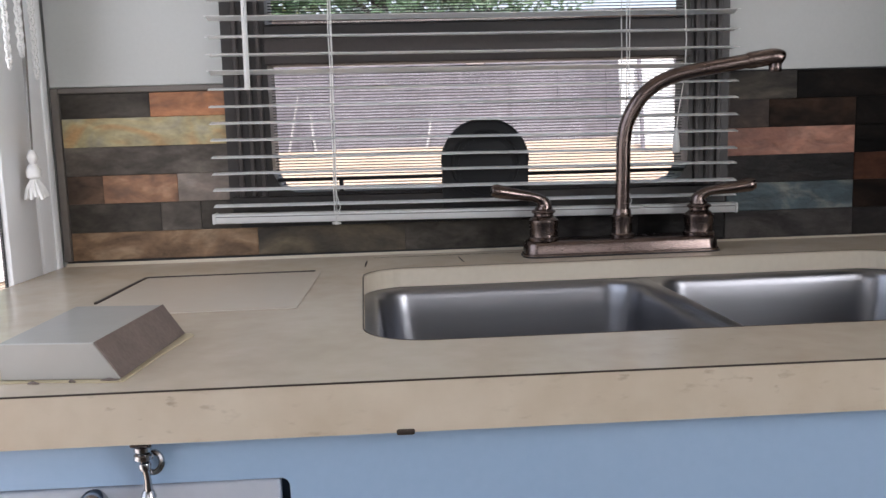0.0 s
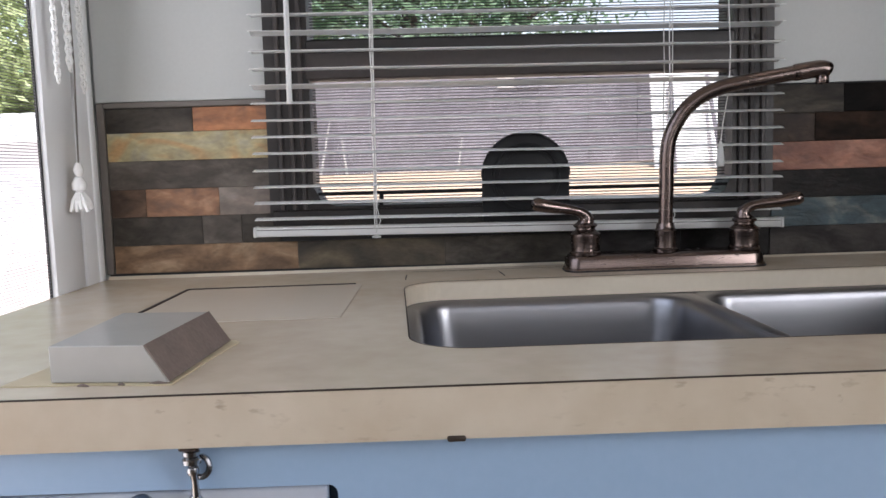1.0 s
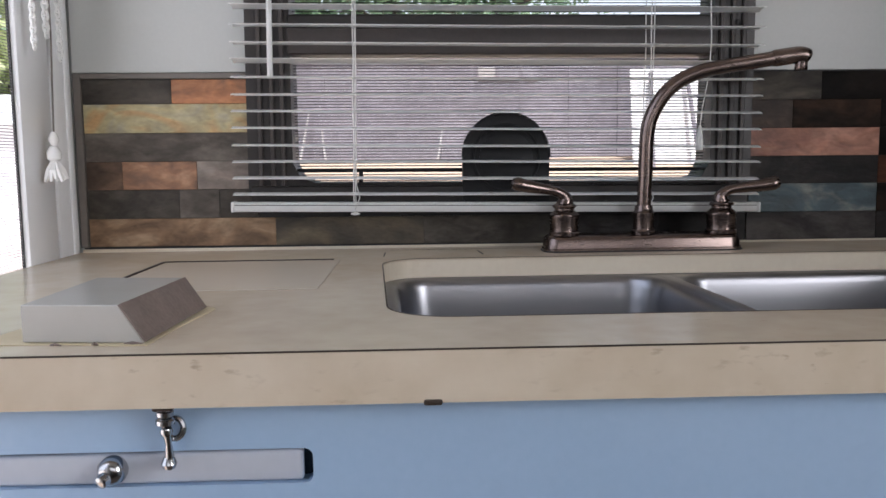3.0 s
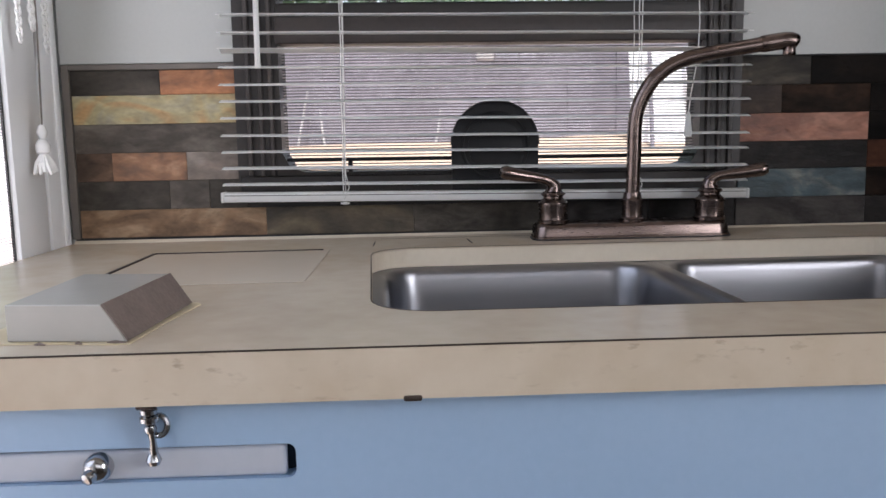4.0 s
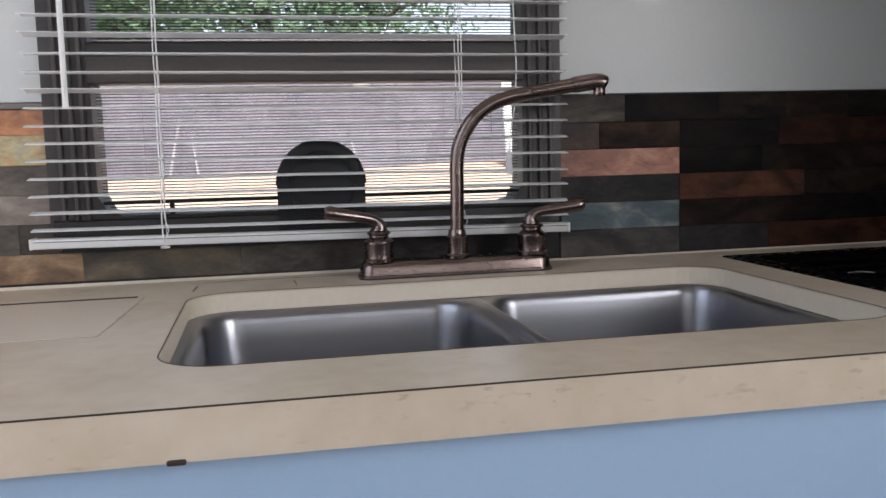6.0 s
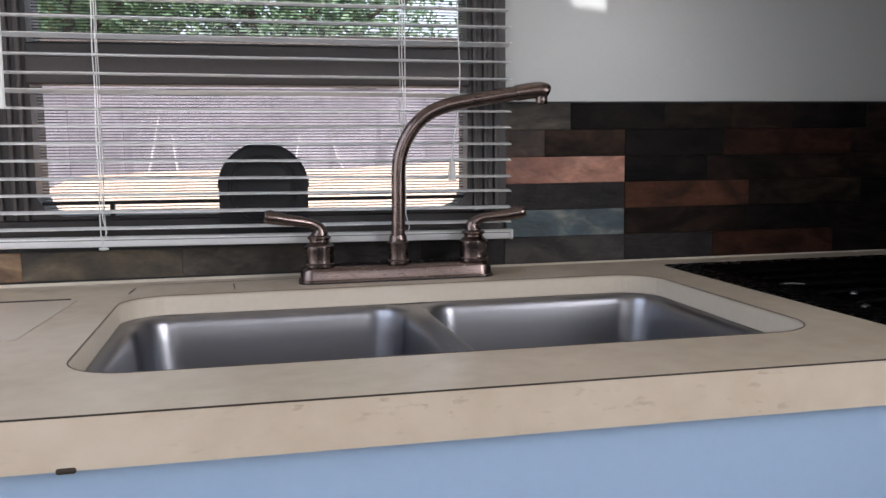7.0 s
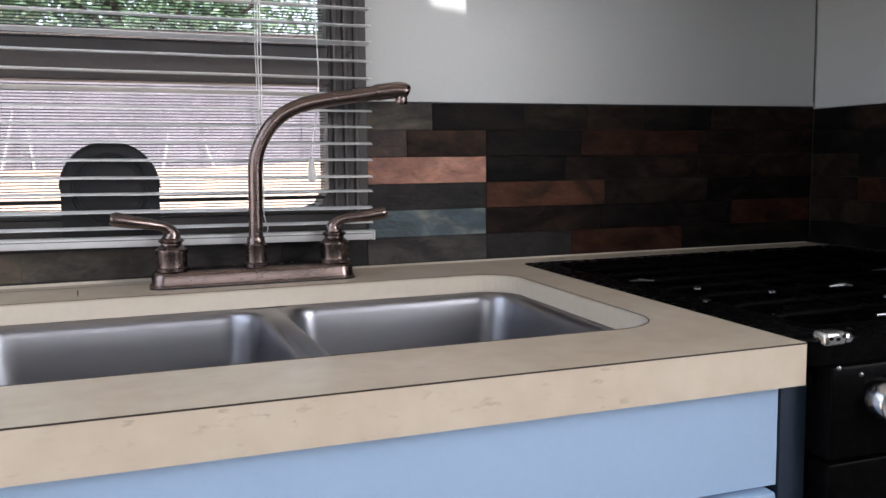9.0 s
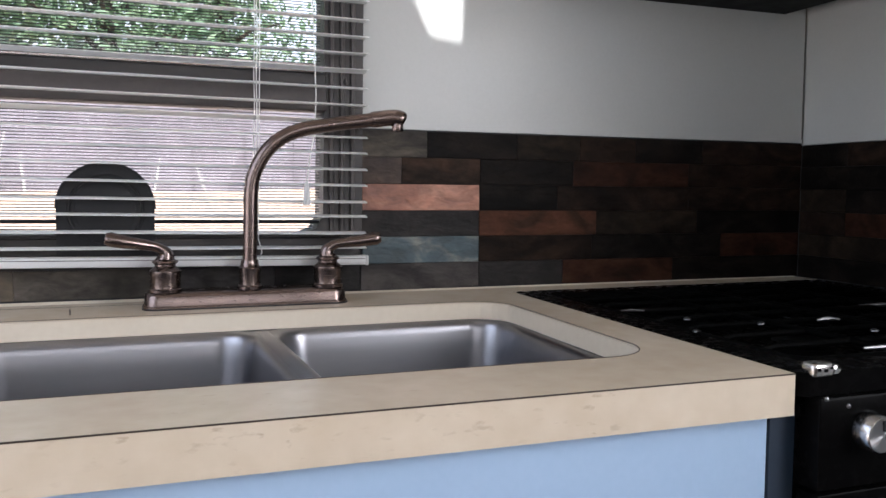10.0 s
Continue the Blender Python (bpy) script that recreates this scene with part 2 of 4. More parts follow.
def slate_stone(name, a, b, c, gloss=0.45):
    """Split slate: three tones in drifting clouds, fine grain, riven relief; each tile takes its own stretch of the pattern."""
    m, nt, bs = nodes_of(name)
    N, L = nt.nodes.new, nt.links.new
    tc, oi = N("ShaderNodeTexCoord"), N("ShaderNodeObjectInfo")
    mul, add, mp = N("ShaderNodeMath"), N("ShaderNodeVectorMath"), N("ShaderNodeMapping")
    mul.operation = "MULTIPLY"
    mul.inputs[1].default_value = 53.0
    mp.inputs["Scale"].default_value = (0.75, 1.0, 1.5)
    L(oi.outputs["Random"], mul.inputs[0])
    L(tc.outputs["Object"], add.inputs[0])
    L(mul.outputs[0], add.inputs[1])
    L(add.outputs[0], mp.inputs["Vector"])
    cloud, fine, chip = N("ShaderNodeTexNoise"), N("ShaderNodeTexNoise"), N("ShaderNodeTexNoise")
    for node, sc, det, dis in ((cloud, 13, 4, 1.4), (fine, 170, 5, 0.0), (chip, 42, 4, 0.8)):
        node.inputs["Scale"].default_value, node.inputs["Detail"].default_value, node.inputs["Distortion"].default_value = sc, det, dis
        L(mp.outputs[0], node.inputs["Vector"])
    ramp = N("ShaderNodeValToRGB")
    ramp.color_ramp.elements[0].position, ramp.color_ramp.elements[0].color = 0.36, (*b, 1)
    ramp.color_ramp.elements[1].position, ramp.color_ramp.elements[1].color = 0.68, (*c, 1)
    mid = ramp.color_ramp.elements.new(0.51)
    mid.color = (*a, 1)
    L(cloud.outputs["Fac"], ramp.inputs["Fac"])
    shade, both = N("ShaderNodeMapRange"), N("ShaderNodeMath")
    both.operation = "MULTIPLY_ADD"
    both.inputs[1].default_value = 0.4
    L(fine.outputs["Fac"], both.inputs[0])
    L(chip.outputs["Fac"], both.inputs[2])
    shade.inputs["From Min"].default_value, shade.inputs["From Max"].default_value = 0.45, 0.95
    shade.inputs["To Min"].default_value, shade.inputs["To Max"].default_value = 0.68, 1.3
    L(both.outputs[0], shade.inputs["Value"])
    tint = N("ShaderNodeVectorMath")
    tint.operation = "SCALE"
    L(ramp.outputs["Color"], tint.inputs[0])
    L(shade.outputs[0], tint.inputs["Scale"])
    L(tint.outputs[0], bs.inputs["Base Color"])
    rr = N("ShaderNodeMapRange")
    rr.inputs["To Min"].default_value, rr.inputs["To Max"].default_value = 0.34, 0.60
    L(chip.outputs["Fac"], rr.inputs["Value"])
    L(rr.outputs[0], bs.inputs["Roughness"])
    bs.inputs["Specular IOR Level"].default_value = gloss
    bp = N("ShaderNodeBump")
    bp.inputs["Strength"].default_value, bp.inputs["Distance"].default_value = 0.5, 0.003
    L(both.outputs[0], bp.inputs["Height"])
    L(bp.outputs[0], bs.inputs["Normal"])
    return m


SLATE = {
    "charcoal": ((0.022, 0.019, 0.0175), (0.013, 0.0115, 0.0105), (0.036, 0.031, 0.027)),
    "slate": ((0.046, 0.041, 0.039), (0.027, 0.024, 0.023), (0.074, 0.066, 0.061)),
    "olive": ((0.075, 0.060, 0.040), (0.040, 0.032, 0.024), (0.120, 0.095, 0.058)),
    "mottled": ((0.042, 0.036, 0.029), (0.018, 0.016, 0.014), (0.095, 0.080, 0.062)),
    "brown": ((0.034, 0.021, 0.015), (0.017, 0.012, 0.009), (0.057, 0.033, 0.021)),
    # darker copies of charcoal, brown, rust and olive with shade painted in
    "shaded_charcoal": ((0.0085, 0.0068, 0.0058), (0.005, 0.0042, 0.0037), (0.015, 0.0112, 0.009)),
    "shaded_brown": ((0.018, 0.0115, 0.0085), (0.009, 0.0063, 0.005), (0.030, 0.018, 0.0125)),
    "shaded_rust": ((0.030, 0.013, 0.0085), (0.017, 0.009, 0.006), (0.045, 0.020, 0.012)),
    "shaded_olive": ((0.017, 0.0125, 0.009), (0.009, 0.007, 0.0055), (0.027, 0.019, 0.013)),
    # lighter copies of charcoal and slate: light painted into the left-hand tiles
    "lit_charcoal": ((0.062, 0.054, 0.045), (0.042, 0.037, 0.031), (0.088, 0.077, 0.064)),
    "stone": ((0.112, 0.097, 0.082), (0.075, 0.065, 0.055), (0.165, 0.145, 0.122)),
    "loam": ((0.235, 0.150, 0.090), (0.150, 0.100, 0.064), (0.340, 0.245, 0.160)),
    "earth": ((0.135, 0.088, 0.060), (0.080, 0.055, 0.042), (0.190, 0.120, 0.080)),
    "taupe": ((0.085, 0.060, 0.047), (0.050, 0.037, 0.031), (0.130, 0.092, 0.072)),
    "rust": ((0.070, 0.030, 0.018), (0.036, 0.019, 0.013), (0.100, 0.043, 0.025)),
    "orange": ((0.370, 0.155, 0.066), (0.230, 0.112, 0.058), (0.460, 0.220, 0.100)),
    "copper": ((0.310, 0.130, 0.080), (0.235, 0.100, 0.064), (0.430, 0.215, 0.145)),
    "ochre": ((0.400, 0.345, 0.190), (0.310, 0.290, 0.215), (0.460, 0.270, 0.110)),
    "sand": ((0.210, 0.170, 0.140), (0.130, 0.105, 0.086), (0.330, 0.290, 0.250)),
    "amber": ((0.270, 0.138, 0.074), (0.165, 0.095, 0.060), (0.420, 0.250, 0.150)),
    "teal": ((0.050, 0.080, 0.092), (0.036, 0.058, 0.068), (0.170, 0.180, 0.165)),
}
for key, tones in SLATE.items():
    M[key] = slate_stone("slate_" + key, *tones, gloss=0.16 if key in ("charcoal", "slate", "mottled", "taupe", "lit_charcoal", "stone", "earth", "loam") else 0.06 if key in ("shaded_charcoal", "shaded_brown", "shaded_rust", "shaded_olive", "rust", "brown") else 0.45)

# ---------------------------------------------------------------- mesh helpers


def box(bm, x0, x1, y0, y1, z0, z1, bevel=0.0, segs=2):
    made = bmesh.ops.create_cube(bm, size=1.0)["verts"]
    for v in made:
        v.co = Vector(((x0 + x1) / 2 + v.co.x * (x1 - x0), (y0 + y1) / 2 + v.co.y * (y1 - y0), (z0 + z1) / 2 + v.co.z * (z1 - z0)))
    if bevel:
        edges = list({e for v in made for e in v.link_edges})
        bmesh.ops.bevel(bm, geom=edges, offset=bevel, segments=segs, affect="EDGES", profile=0.5)
    return bm


def loft(bm, loops, first=True, last=True):
    rings = [[bm.verts.new(p) for p in loop] for loop in loops]
    n = len(rings[0])
    for a, b in zip(rings, rings[1:]):
        for i in range(n):
            bm.faces.new((a[i], a[(i + 1) % n], b[(i + 1) % n], b[i]))
    if first:
        bm.faces.new(list(reversed(rings[0])))
    if last:
        bm.faces.new(rings[-1])
    return bm


def lathe(bm, profile, at=(0, 0, 0), axis=(0, 0, 1), seg=24):
    """profile: (radius, height) pairs along the axis."""
    turn = Vector((0, 0, 1)).rotation_difference(Vector(axis)).to_matrix()
    loops = []
    for r, h in profile:
        loops.append([Vector(at) + turn @ Vector((max(r, 1e-4) * math.cos(2 * math.pi * i / seg), max(r, 1e-4) * math.sin(2 * math.pi * i / seg), h))
                      for i in range(seg)])
    return loft(bm, loops)


def tube(bm, pts, r, seg=10, flat=1.0):
    """A tube along points; r is one radius or one for each point; flat squeezes it up and down."""
    pts = [Vector(p) for p in pts]
    radii = r if isinstance(r, (list, tuple)) else [r] * len(pts)
    side = None
    loops = []
    for i, p in enumerate(pts):
        d = (pts[min(i + 1, len(pts) - 1)] - pts[max(i - 1, 0)]).normalized()
        if side is None:
            side = d.orthogonal().normalized()
        side = (side - d * side.dot(d)).normalized()
        up = d.cross(side)
        ring = []
        for k in range(seg):
            a = 2 * math.pi * k / seg
            off = side * math.cos(a) * radii[i] + up * math.sin(a) * radii[i]
            off.z *= flat
            ring.append(p + off)
        loops.append(ring)
    return loft(bm, loops)


def smooth_path(pts, steps=6):
    """A Catmull-Rom curve through points."""
    P = [Vector(p) for p in pts]
    P = [P[0] * 2 - P[1]] + P + [P[-1] * 2 - P[-2]]
    out = []
    for i in range(1, len(P) - 2):
        for s in range(steps):
            t = s / steps
            a, b, c, d = P[i - 1], P[i], P[i + 1], P[i + 2]
            out.append(0.5 * (2 * b + (c - a) * t + (2 * a - 5 * b + 4 * c - d) * t * t + (3 * b - a - 3 * c + d) * t ** 3))
    return out + [P[-2]]


def rrect(x0, x1, y0, y1, r, n=8):
    """A rounded rectangle, counter-clockwise."""
    out = []
    for cx, cy, a0 in ((x1 - r, y1 - r, 0), (x0 + r, y1 - r, 90), (x0 + r, y0 + r, 180), (x1 - r, y0 + r, 270)):
        for k in range(n + 1):
            a = radians(a0 + 90 * k / n)
            out.append((cx + r * math.cos(a), cy + r * math.sin(a)))
    return out


def plate(bm, outer, holes, lo, hi, put):
    """A slab with holes through it: outlines in the plane, from depth lo to hi; put(u, v, d) gives the place in the room."""
    loops = [outer] + list(holes)
    for d in (lo, hi):
        edges, rings = [], []
        for loop in loops:
            vs = [bm.verts.new(put(u, v, d)) for u, v in loop]
            rings.append(vs)
            edges += [bm.edges.new((vs[i], vs[(i + 1) % len(vs)])) for i in range(len(vs))]
        bmesh.ops.triangle_fill(bm, edges=edges, use_beauty=True)
        if d == lo:
            low = rings
    for a, b in zip(low, rings):
        for i in range(len(a)):
            j = (i + 1) % len(a)
            bm.faces.new((a[i], a[j], b[j], b[i]))
    bmesh.ops.recalc_face_normals(bm, faces=bm.faces)
    return bm


def flat_xy(u, v, d):
    return (u, v, d)


def flat_xz(u, v, d):
    return (u, d, v)


def flat_yz(u, v, d):
    return (d, u, v)


BASE = {}


def finish(bm, name, material, smooth=38):
    bmesh.ops.recalc_face_normals(bm, faces=bm.faces)
    me = bpy.data.meshes.new(name)
    if smooth:
        for f in bm.faces:
            f.smooth = True
    bm.to_mesh(me)
    bm.free()
    if smooth:
        me.set_sharp_from_angle(angle=radians(smooth))
    me.materials.append(material)
    return me


def thing(name, base, label, category, group="", kind="", tilt=None):
    """An Empty at a thing's base, for its parts."""
    ob = new(name)
    ob.empty_display_size = 0.05
    ob.matrix_world = (tilt or Matrix.Identity(4)) @ Matrix.Translation(base)
    BASE[ob] = Vector(base)
    return tagged(ob, label, category, group, kind)


def solid(name, bm, material, label, category, base=(0, 0, 0), group="", kind="", tilt=None, smooth=38):
    """A thing of one mesh; the mesh is given in the room's coordinates."""
    bmesh.ops.translate(bm, verts=bm.verts, vec=-Vector(base))
    ob = new(name, finish(bm, name, material, smooth))
    ob.matrix_world = (tilt or Matrix.Identity(4)) @ Matrix.Translation(base)
    BASE[ob] = Vector(base)
    return tagged(ob, label, category, group, kind)


def part(name, bm, material, parent, label="", smooth=38, kind=""):
    """One mesh under a thing or under a part, given in the room's coordinates."""
    base = BASE[parent]
    bmesh.ops.translate(bm, verts=bm.verts, vec=-base)
    ob = new(name, finish(bm, name, material, smooth))
    ob.parent = parent
    BASE[ob] = base
    return tagged(ob, label, kind=kind)


def mesh():
    return bmesh.new()


# tilts of the tiles, the window and the blind, set to fit the camera's view
def fitted_tilt(degrees):
    return Matrix.Translation((0, 0, 1.0)) @ pose(0, 0, 0, 0, degrees, 0) @ Matrix.Translation((0, 0, -1.0))


WORK = Matrix.Identity(4)
WALL, WINDOW, BLIND = fitted_tilt(0.25), fitted_tilt(0.5), fitted_tilt(0.85)

# ---------------------------------------------------------------- the room
solid("floor", box(mesh(), -0.664, 1.14, -1.86, 0.05, -0.04, 0.0), M["floor"], "brown vinyl plank floor of the trailer", "floor", kind="structure")

# kitchen wall with the window opening through it
solid("wall_north", plate(mesh(), [(-0.664, 0.0), (1.14, 0.0), (1.14, 2.0), (-0.664, 2.0)],
                          [[(-0.375, 0.972), (0.279, 0.972), (0.279, 1.735), (-0.375, 1.735)]], 0.004, 0.055, flat_xz),
      M["white_wall"], "thin white trailer wall round the kitchen window", "wall", kind="structure", smooth=0)
solid("wall_panel_window_left", box(mesh(), -0.621, -0.383, -0.001, 0.0045, 1.1375, 1.985, 0.0008, 1), M["white_wall"],
      "smooth white wall panel beside the window", "wall panel", kind="structure", tilt=WALL)
solid("wall_panel_window_right", box(mesh(), 0.287, 1.0764, -0.002, 0.0045, 1.136, 1.985, 0.0008, 1), M["white_wall"],
      "smooth glossy white wall panel above the slate tiles", "wall panel", kind="structure", tilt=WALL)
# its opening, out of view, is added to hold the jamb fill lamp
solid("wall_east", plate(mesh(), [(-1.86, 0.0), (0.003, 0.0), (0.003, 2.0), (-1.86, 2.0)], [[(-1.73, 0.97), (-0.97, 0.97), (-0.97, 1.63), (-1.73, 1.63)]], 1.080, 1.14, flat_yz),
      M["white_wall"], "white side wall beside the stove", "wall", kind="structure", smooth=0)
# unseen panel added to keep outdoor light out of the side opening
solid("window_3", box(mesh(), 1.100, 1.110, -1.74, -0.96, 0.96, 1.64), M["slat"], "white panel added to close the opening behind the side fill lamp", "window", kind="structure")
solid("wall_panel_side", box(mesh(), 1.0765, 1.0815, -0.96, -0.004, 1.128, 1.98, 0.0008, 1), M["white_wall"],
      "white side wall panel meeting in the corner", "wall panel", kind="structure")
solid("corner_joint", box(mesh(), 1.0746, 1.0756, -0.0030, -0.0015, 1.138, 1.97), M["trim"], "thin grey joint in the wall corner", "joint", kind="structure")
solid("wall_west", plate(mesh(), [(-1.86, 0.0), (0.003, 0.0), (0.003, 2.0), (-1.86, 2.0)],
                         [[(-1.15, 0.05), (-0.012, 0.05), (-0.012, 1.9), (-1.15, 1.9)]], -0.664, -0.645, flat_yz),
      M["white_wall"], "white side wall with the doorway", "wall", kind="structure", smooth=0)
# rear wall out of view, coloured brown to cut the light it bounces
solid("wall_south", plate(mesh(), [(-0.664, 0.0), (1.14, 0.0), (1.14, 2.0), (-0.664, 2.0)],
                          [[(-0.54, 1.0), (0.50, 1.0), (0.50, 1.56), (-0.54, 1.56)]], -1.86, -1.80, flat_xz),
      M["unseen_panel"], "unseen rear wall, coloured brown to cut bounced light, with an opening", "wall", kind="structure", smooth=0)
# unseen panel added to keep sun and sky out of the rear opening
solid("window_2", box(mesh(), -0.55, 0.51, -1.835, -1.825, 0.99, 1.57), M["slat"], "white panel added to block sun and sky behind the rear lamp", "window", kind="structure")
# unseen ceiling with a hole added and shaped to cast the wall's sun patch
SUN_HOLE = [(0.395, -0.395), (0.425, -0.428), (0.475, -0.432), (0.475, -0.27), (0.372, -0.27), (0.374, -0.372)]
solid("ceiling", plate(mesh(), [(-0.664, -1.86), (1.14, -1.86), (1.14, 0.055), (-0.664, 0.055)], [SUN_HOLE], 2.0, 2.008, flat_xy),
      M["ceiling"], "unseen cream trailer ceiling with a hole added for the sun patch", "ceiling", kind="structure", smooth=0)

# ---------------------------------------------------------------- door side
door = thing("door_1", (-0.66, -0.55, 0.05), "white framed screen door standing beside the worktop", "door", kind="structure")
b = mesh()
box(b, -0.665, -0.6235, -0.056, -0.0005, 0.05, 1.95, 0.002)
box(b, -0.64, -0.6210, -0.020, -0.0040, 0.05, 1.95, 0.0022)
part("jamb", b, M["door_white"], door, "white painted jamb with a raised bead")
# the groove's shade is put into this strip's grey colour
part("jamb_groove", box(mesh(), -0.665, -0.6285, -0.0645, -0.0555, 0.05, 1.95), M["trim"], door, "groove in the jamb with its shade painted grey")
b = mesh()
box(b, -0.6320, -0.6232, -0.1435, -0.0640, 0.05, 1.95, 0.002)
part("stile", b, M["door_white"], door, "wide white door stile")
part("stile", box(mesh(), -0.668, -0.634, -1.14, -1.06, 0.05, 1.9, 0.004), M["door_white"], door)
part("gasket", box(mesh(), -0.6325, -0.6300, -0.1465, -0.1433, 0.05, 1.92), M["gasket"], door, "black rubber edge strip")
part("threshold", box(mesh(), -0.69, -0.632, -1.14, -0.05, 0.0, 0.06, 0.004), M["door_white"], door)


def strands(u0, u1, z0, z1, pitch, half, put):
    """Horizontal screen threads as thin square bars."""
    verts, faces = [], []
    z = z0
    while z < z1:
        n = len(verts)
        for u in (u0, u1):
            for dz, dd in ((-half, 0), (0, -half), (half, 0), (0, half)):
                verts.append(put(u, z + dz, dd))
        for i in range(4):
            faces.append((n + i, n + (i + 1) % 4, n + 4 + (i + 1) % 4, n + 4 + i))
        z += pitch
    bm = mesh()
    vs = [bm.verts.new(v) for v in verts]
    for f in faces:
        bm.faces.new([vs[i] for i in f])
    return bm


part("screen", strands(-1.06, -0.146, 0.60, 1.88, 0.0036, 0.00044, lambda u, z, d: (-0.630 + d, u, z)), M["door_mesh"], door,
     "fine dark insect screen", smooth=0, kind="stuff")

# crystal chains and a pull hanging at the door's edge


def link_chain(name, x, y, z_top, z_low, r, label):
    root = thing(name, (x, y, z_top), label, "bead chain", group="chains at the door")
    z, k = z_top, 0
    while z > z_low:
        bm = mesh()
        ring = []
        for i in range(9):
            a = 2 * math.pi * i / 8
            off = (math.cos(a) * r * 0.55, math.sin(a) * r)
            ring.append((x + (off[0] if k % 2 else 0), y + (0 if k % 2 else off[0]), z + off[1]))
        tube(bm, ring, r * 0.33, 6)
        part("link", bm, M["crystal"], root)
        z -= r * 1.18
        k += 1
    return root


M["crystal"] = surface("pearly_white_plastic", (0.92, 0.92, 0.91), (0.86, 0.86, 0.85), rough=0.12, coat=0.6, grain=80, bump=0.05)
link_chain("bead_chain", -0.605, -0.139, 1.60, 1.156, 0.0052, "pearly white plastic link chain hanging by the door")
link_chain("bead_chain", -0.603, -0.110, 1.60, 1.172, 0.0058, "pearly white plastic link chain with a joining loop")
link_chain("bead_chain", -0.602, -0.077, 1.60, 1.150, 0.0050, "pearly white plastic link chain hanging by the jamb")

pull = thing("cord_pull", (-0.604, -0.107, 1.0), "clear crystal-like tassel pull hanging on a grey cord", "cord pull")
part("cord", tube(mesh(), [(-0.604, -0.096, 1.60), (-0.604, -0.096, 1.176), (-0.604, -0.102, 1.10), (-0.604, -0.105, 1.056)], 0.0012, 6), M["trim"], pull, "grey cord")
part("finial", lathe(mesh(), [(0.001, 0.0), (0.004, 0.002), (0.0065, 0.009), (0.004, 0.016), (0.0025, 0.018)], (-0.604, -0.106, 1.041), seg=10), M["crystal"], pull)
part("collar", lathe(mesh(), [(0.003, 0.0), (0.0085, 0.004), (0.009, 0.012), (0.005, 0.019), (0.003, 0.02)], (-0.604, -0.107, 1.022), seg=10), M["crystal"], pull)
b = mesh()
rng = random.Random(5)
for i in range(11):
    a = 2 * math.pi * i / 11
    rr = 0.009 + rng.random() * 0.006
    tube(b, [(-0.604, -0.107, 1.026), (-0.604 + math.cos(a) * rr * 0.6, -0.107 + math.sin(a) * rr * 0.8, 1.012),
             (-0.604 + math.cos(a) * rr, -0.107 + math.sin(a) * rr, 0.998 + rng.random() * 0.004)], [0.003, 0.0036, 0.002], 5)
part("fringe", b, M["crystal"], pull, "flared crystal fringe", smooth=25)

# ---------------------------------------------------------------- window
win = thing("window_1", (-0.048, 0.0, 0.955), "dark bronze trailer window with two panes and rounded corners", "window", kind="structure", tilt=WINDOW)
OUT = rrect(-0.390, 0.292, 0.957, 1.75, 0.02, 4)
LOW = [(-0.300, 0.988), (0.207, 0.988), (0.226, 0.995), (0.236, 1.014), (0.237, 1.160), (-0.331, 1.160), (-0.330, 1.014), (-0.320, 0.995)]
TOP = [(-0.331, 1.209), (0.237, 1.209), (0.237, 1.69), (-0.331, 1.69)]
part("window_frame", plate(mesh(), OUT, [LOW, TOP], -0.010, 0.05, flat_xz), M["window_metal"], win, "dark bronze metal frame", smooth=0)
for x in (-0.372, -0.356, -0.342, 0.247, 0.262, 0.277):
    part("bead", box(mesh(), x - 0.003, x + 0.003, -0.0145, -0.0095, 0.975, 1.73, 0.001, 1), M["rail_grey"], win, "ribbed frame bead")
part("meeting_rail", box(mesh(), -0.334, 0.240, -0.0155, 0.02, 1.157, 1.192, 0.002, 1), M["rail_grey"], win, "grey-brown meeting rail")
part("upper_sash_rail", box(mesh(), -0.334, 0.240, -0.012, 0.03, 1.1925, 1.2095, 0.002, 1), M["window_metal"], win)
part("sill_rail", box(mesh(), -0.386, 0.288, -0.0165, -0.0095, 0.958, 0.984, 0.002, 1), M["window_metal"], win)
for z0, z1 in ((0.98, 1.17), (1.20, 1.70)):
    pane = part("pane", box(mesh(), -0.345, 0.25, 0.030, 0.033, z0, z1), M["glass"], win, "clear glass pane", smooth=0)
    pane.visible_shadow = False
part("screen", strands(-0.336, 0.242, 0.986, 1.70, 0.0040, 0.00072, lambda u, z, d: (u, 0.018 + d, z)), M["mesh"], win, "fine insect screen", smooth=0, kind="stuff")
for x, z in ((0.2665, 1.199), (-0.3615, 1.199)):
    part("frame_screw", lathe(mesh(), [(0.0042, 0.0), (0.0040, 0.0012), (0.0022, 0.0022)], (x, -0.0140, z), (0, -1, 0), 14), M["window_metal"], win, "small round frame screw")
part("crank_bar", box(mesh(), -0.325, 0.232, -0.0085, 0.0, 1.0025, 1.0065, 0.001, 1), M["black_plastic"], win, "thin dark crank bar")
part("crank_post", box(mesh(), -0.242, -0.2365, -0.0095, 0.0, 0.984, 1.0045, 0.001, 1), M["black_plastic"], win)
# rounded black cover of the window crank
b = mesh()
dome = [(-0.102, 0.962), (0.014, 0.962), (0.014, 1.022)] + [(-0.044 + 0.058 * math.cos(radians(a)), 1.022 + 0.058 * math.sin(radians(a))) for a in range(10, 171, 8)] + [(-0.102, 1.022)]
plate(b, dome, [], -0.024, -0.001, flat_xz)
cover = part("crank_cover", b, M["black_plastic"], win, "round-topped black plastic crank cover")
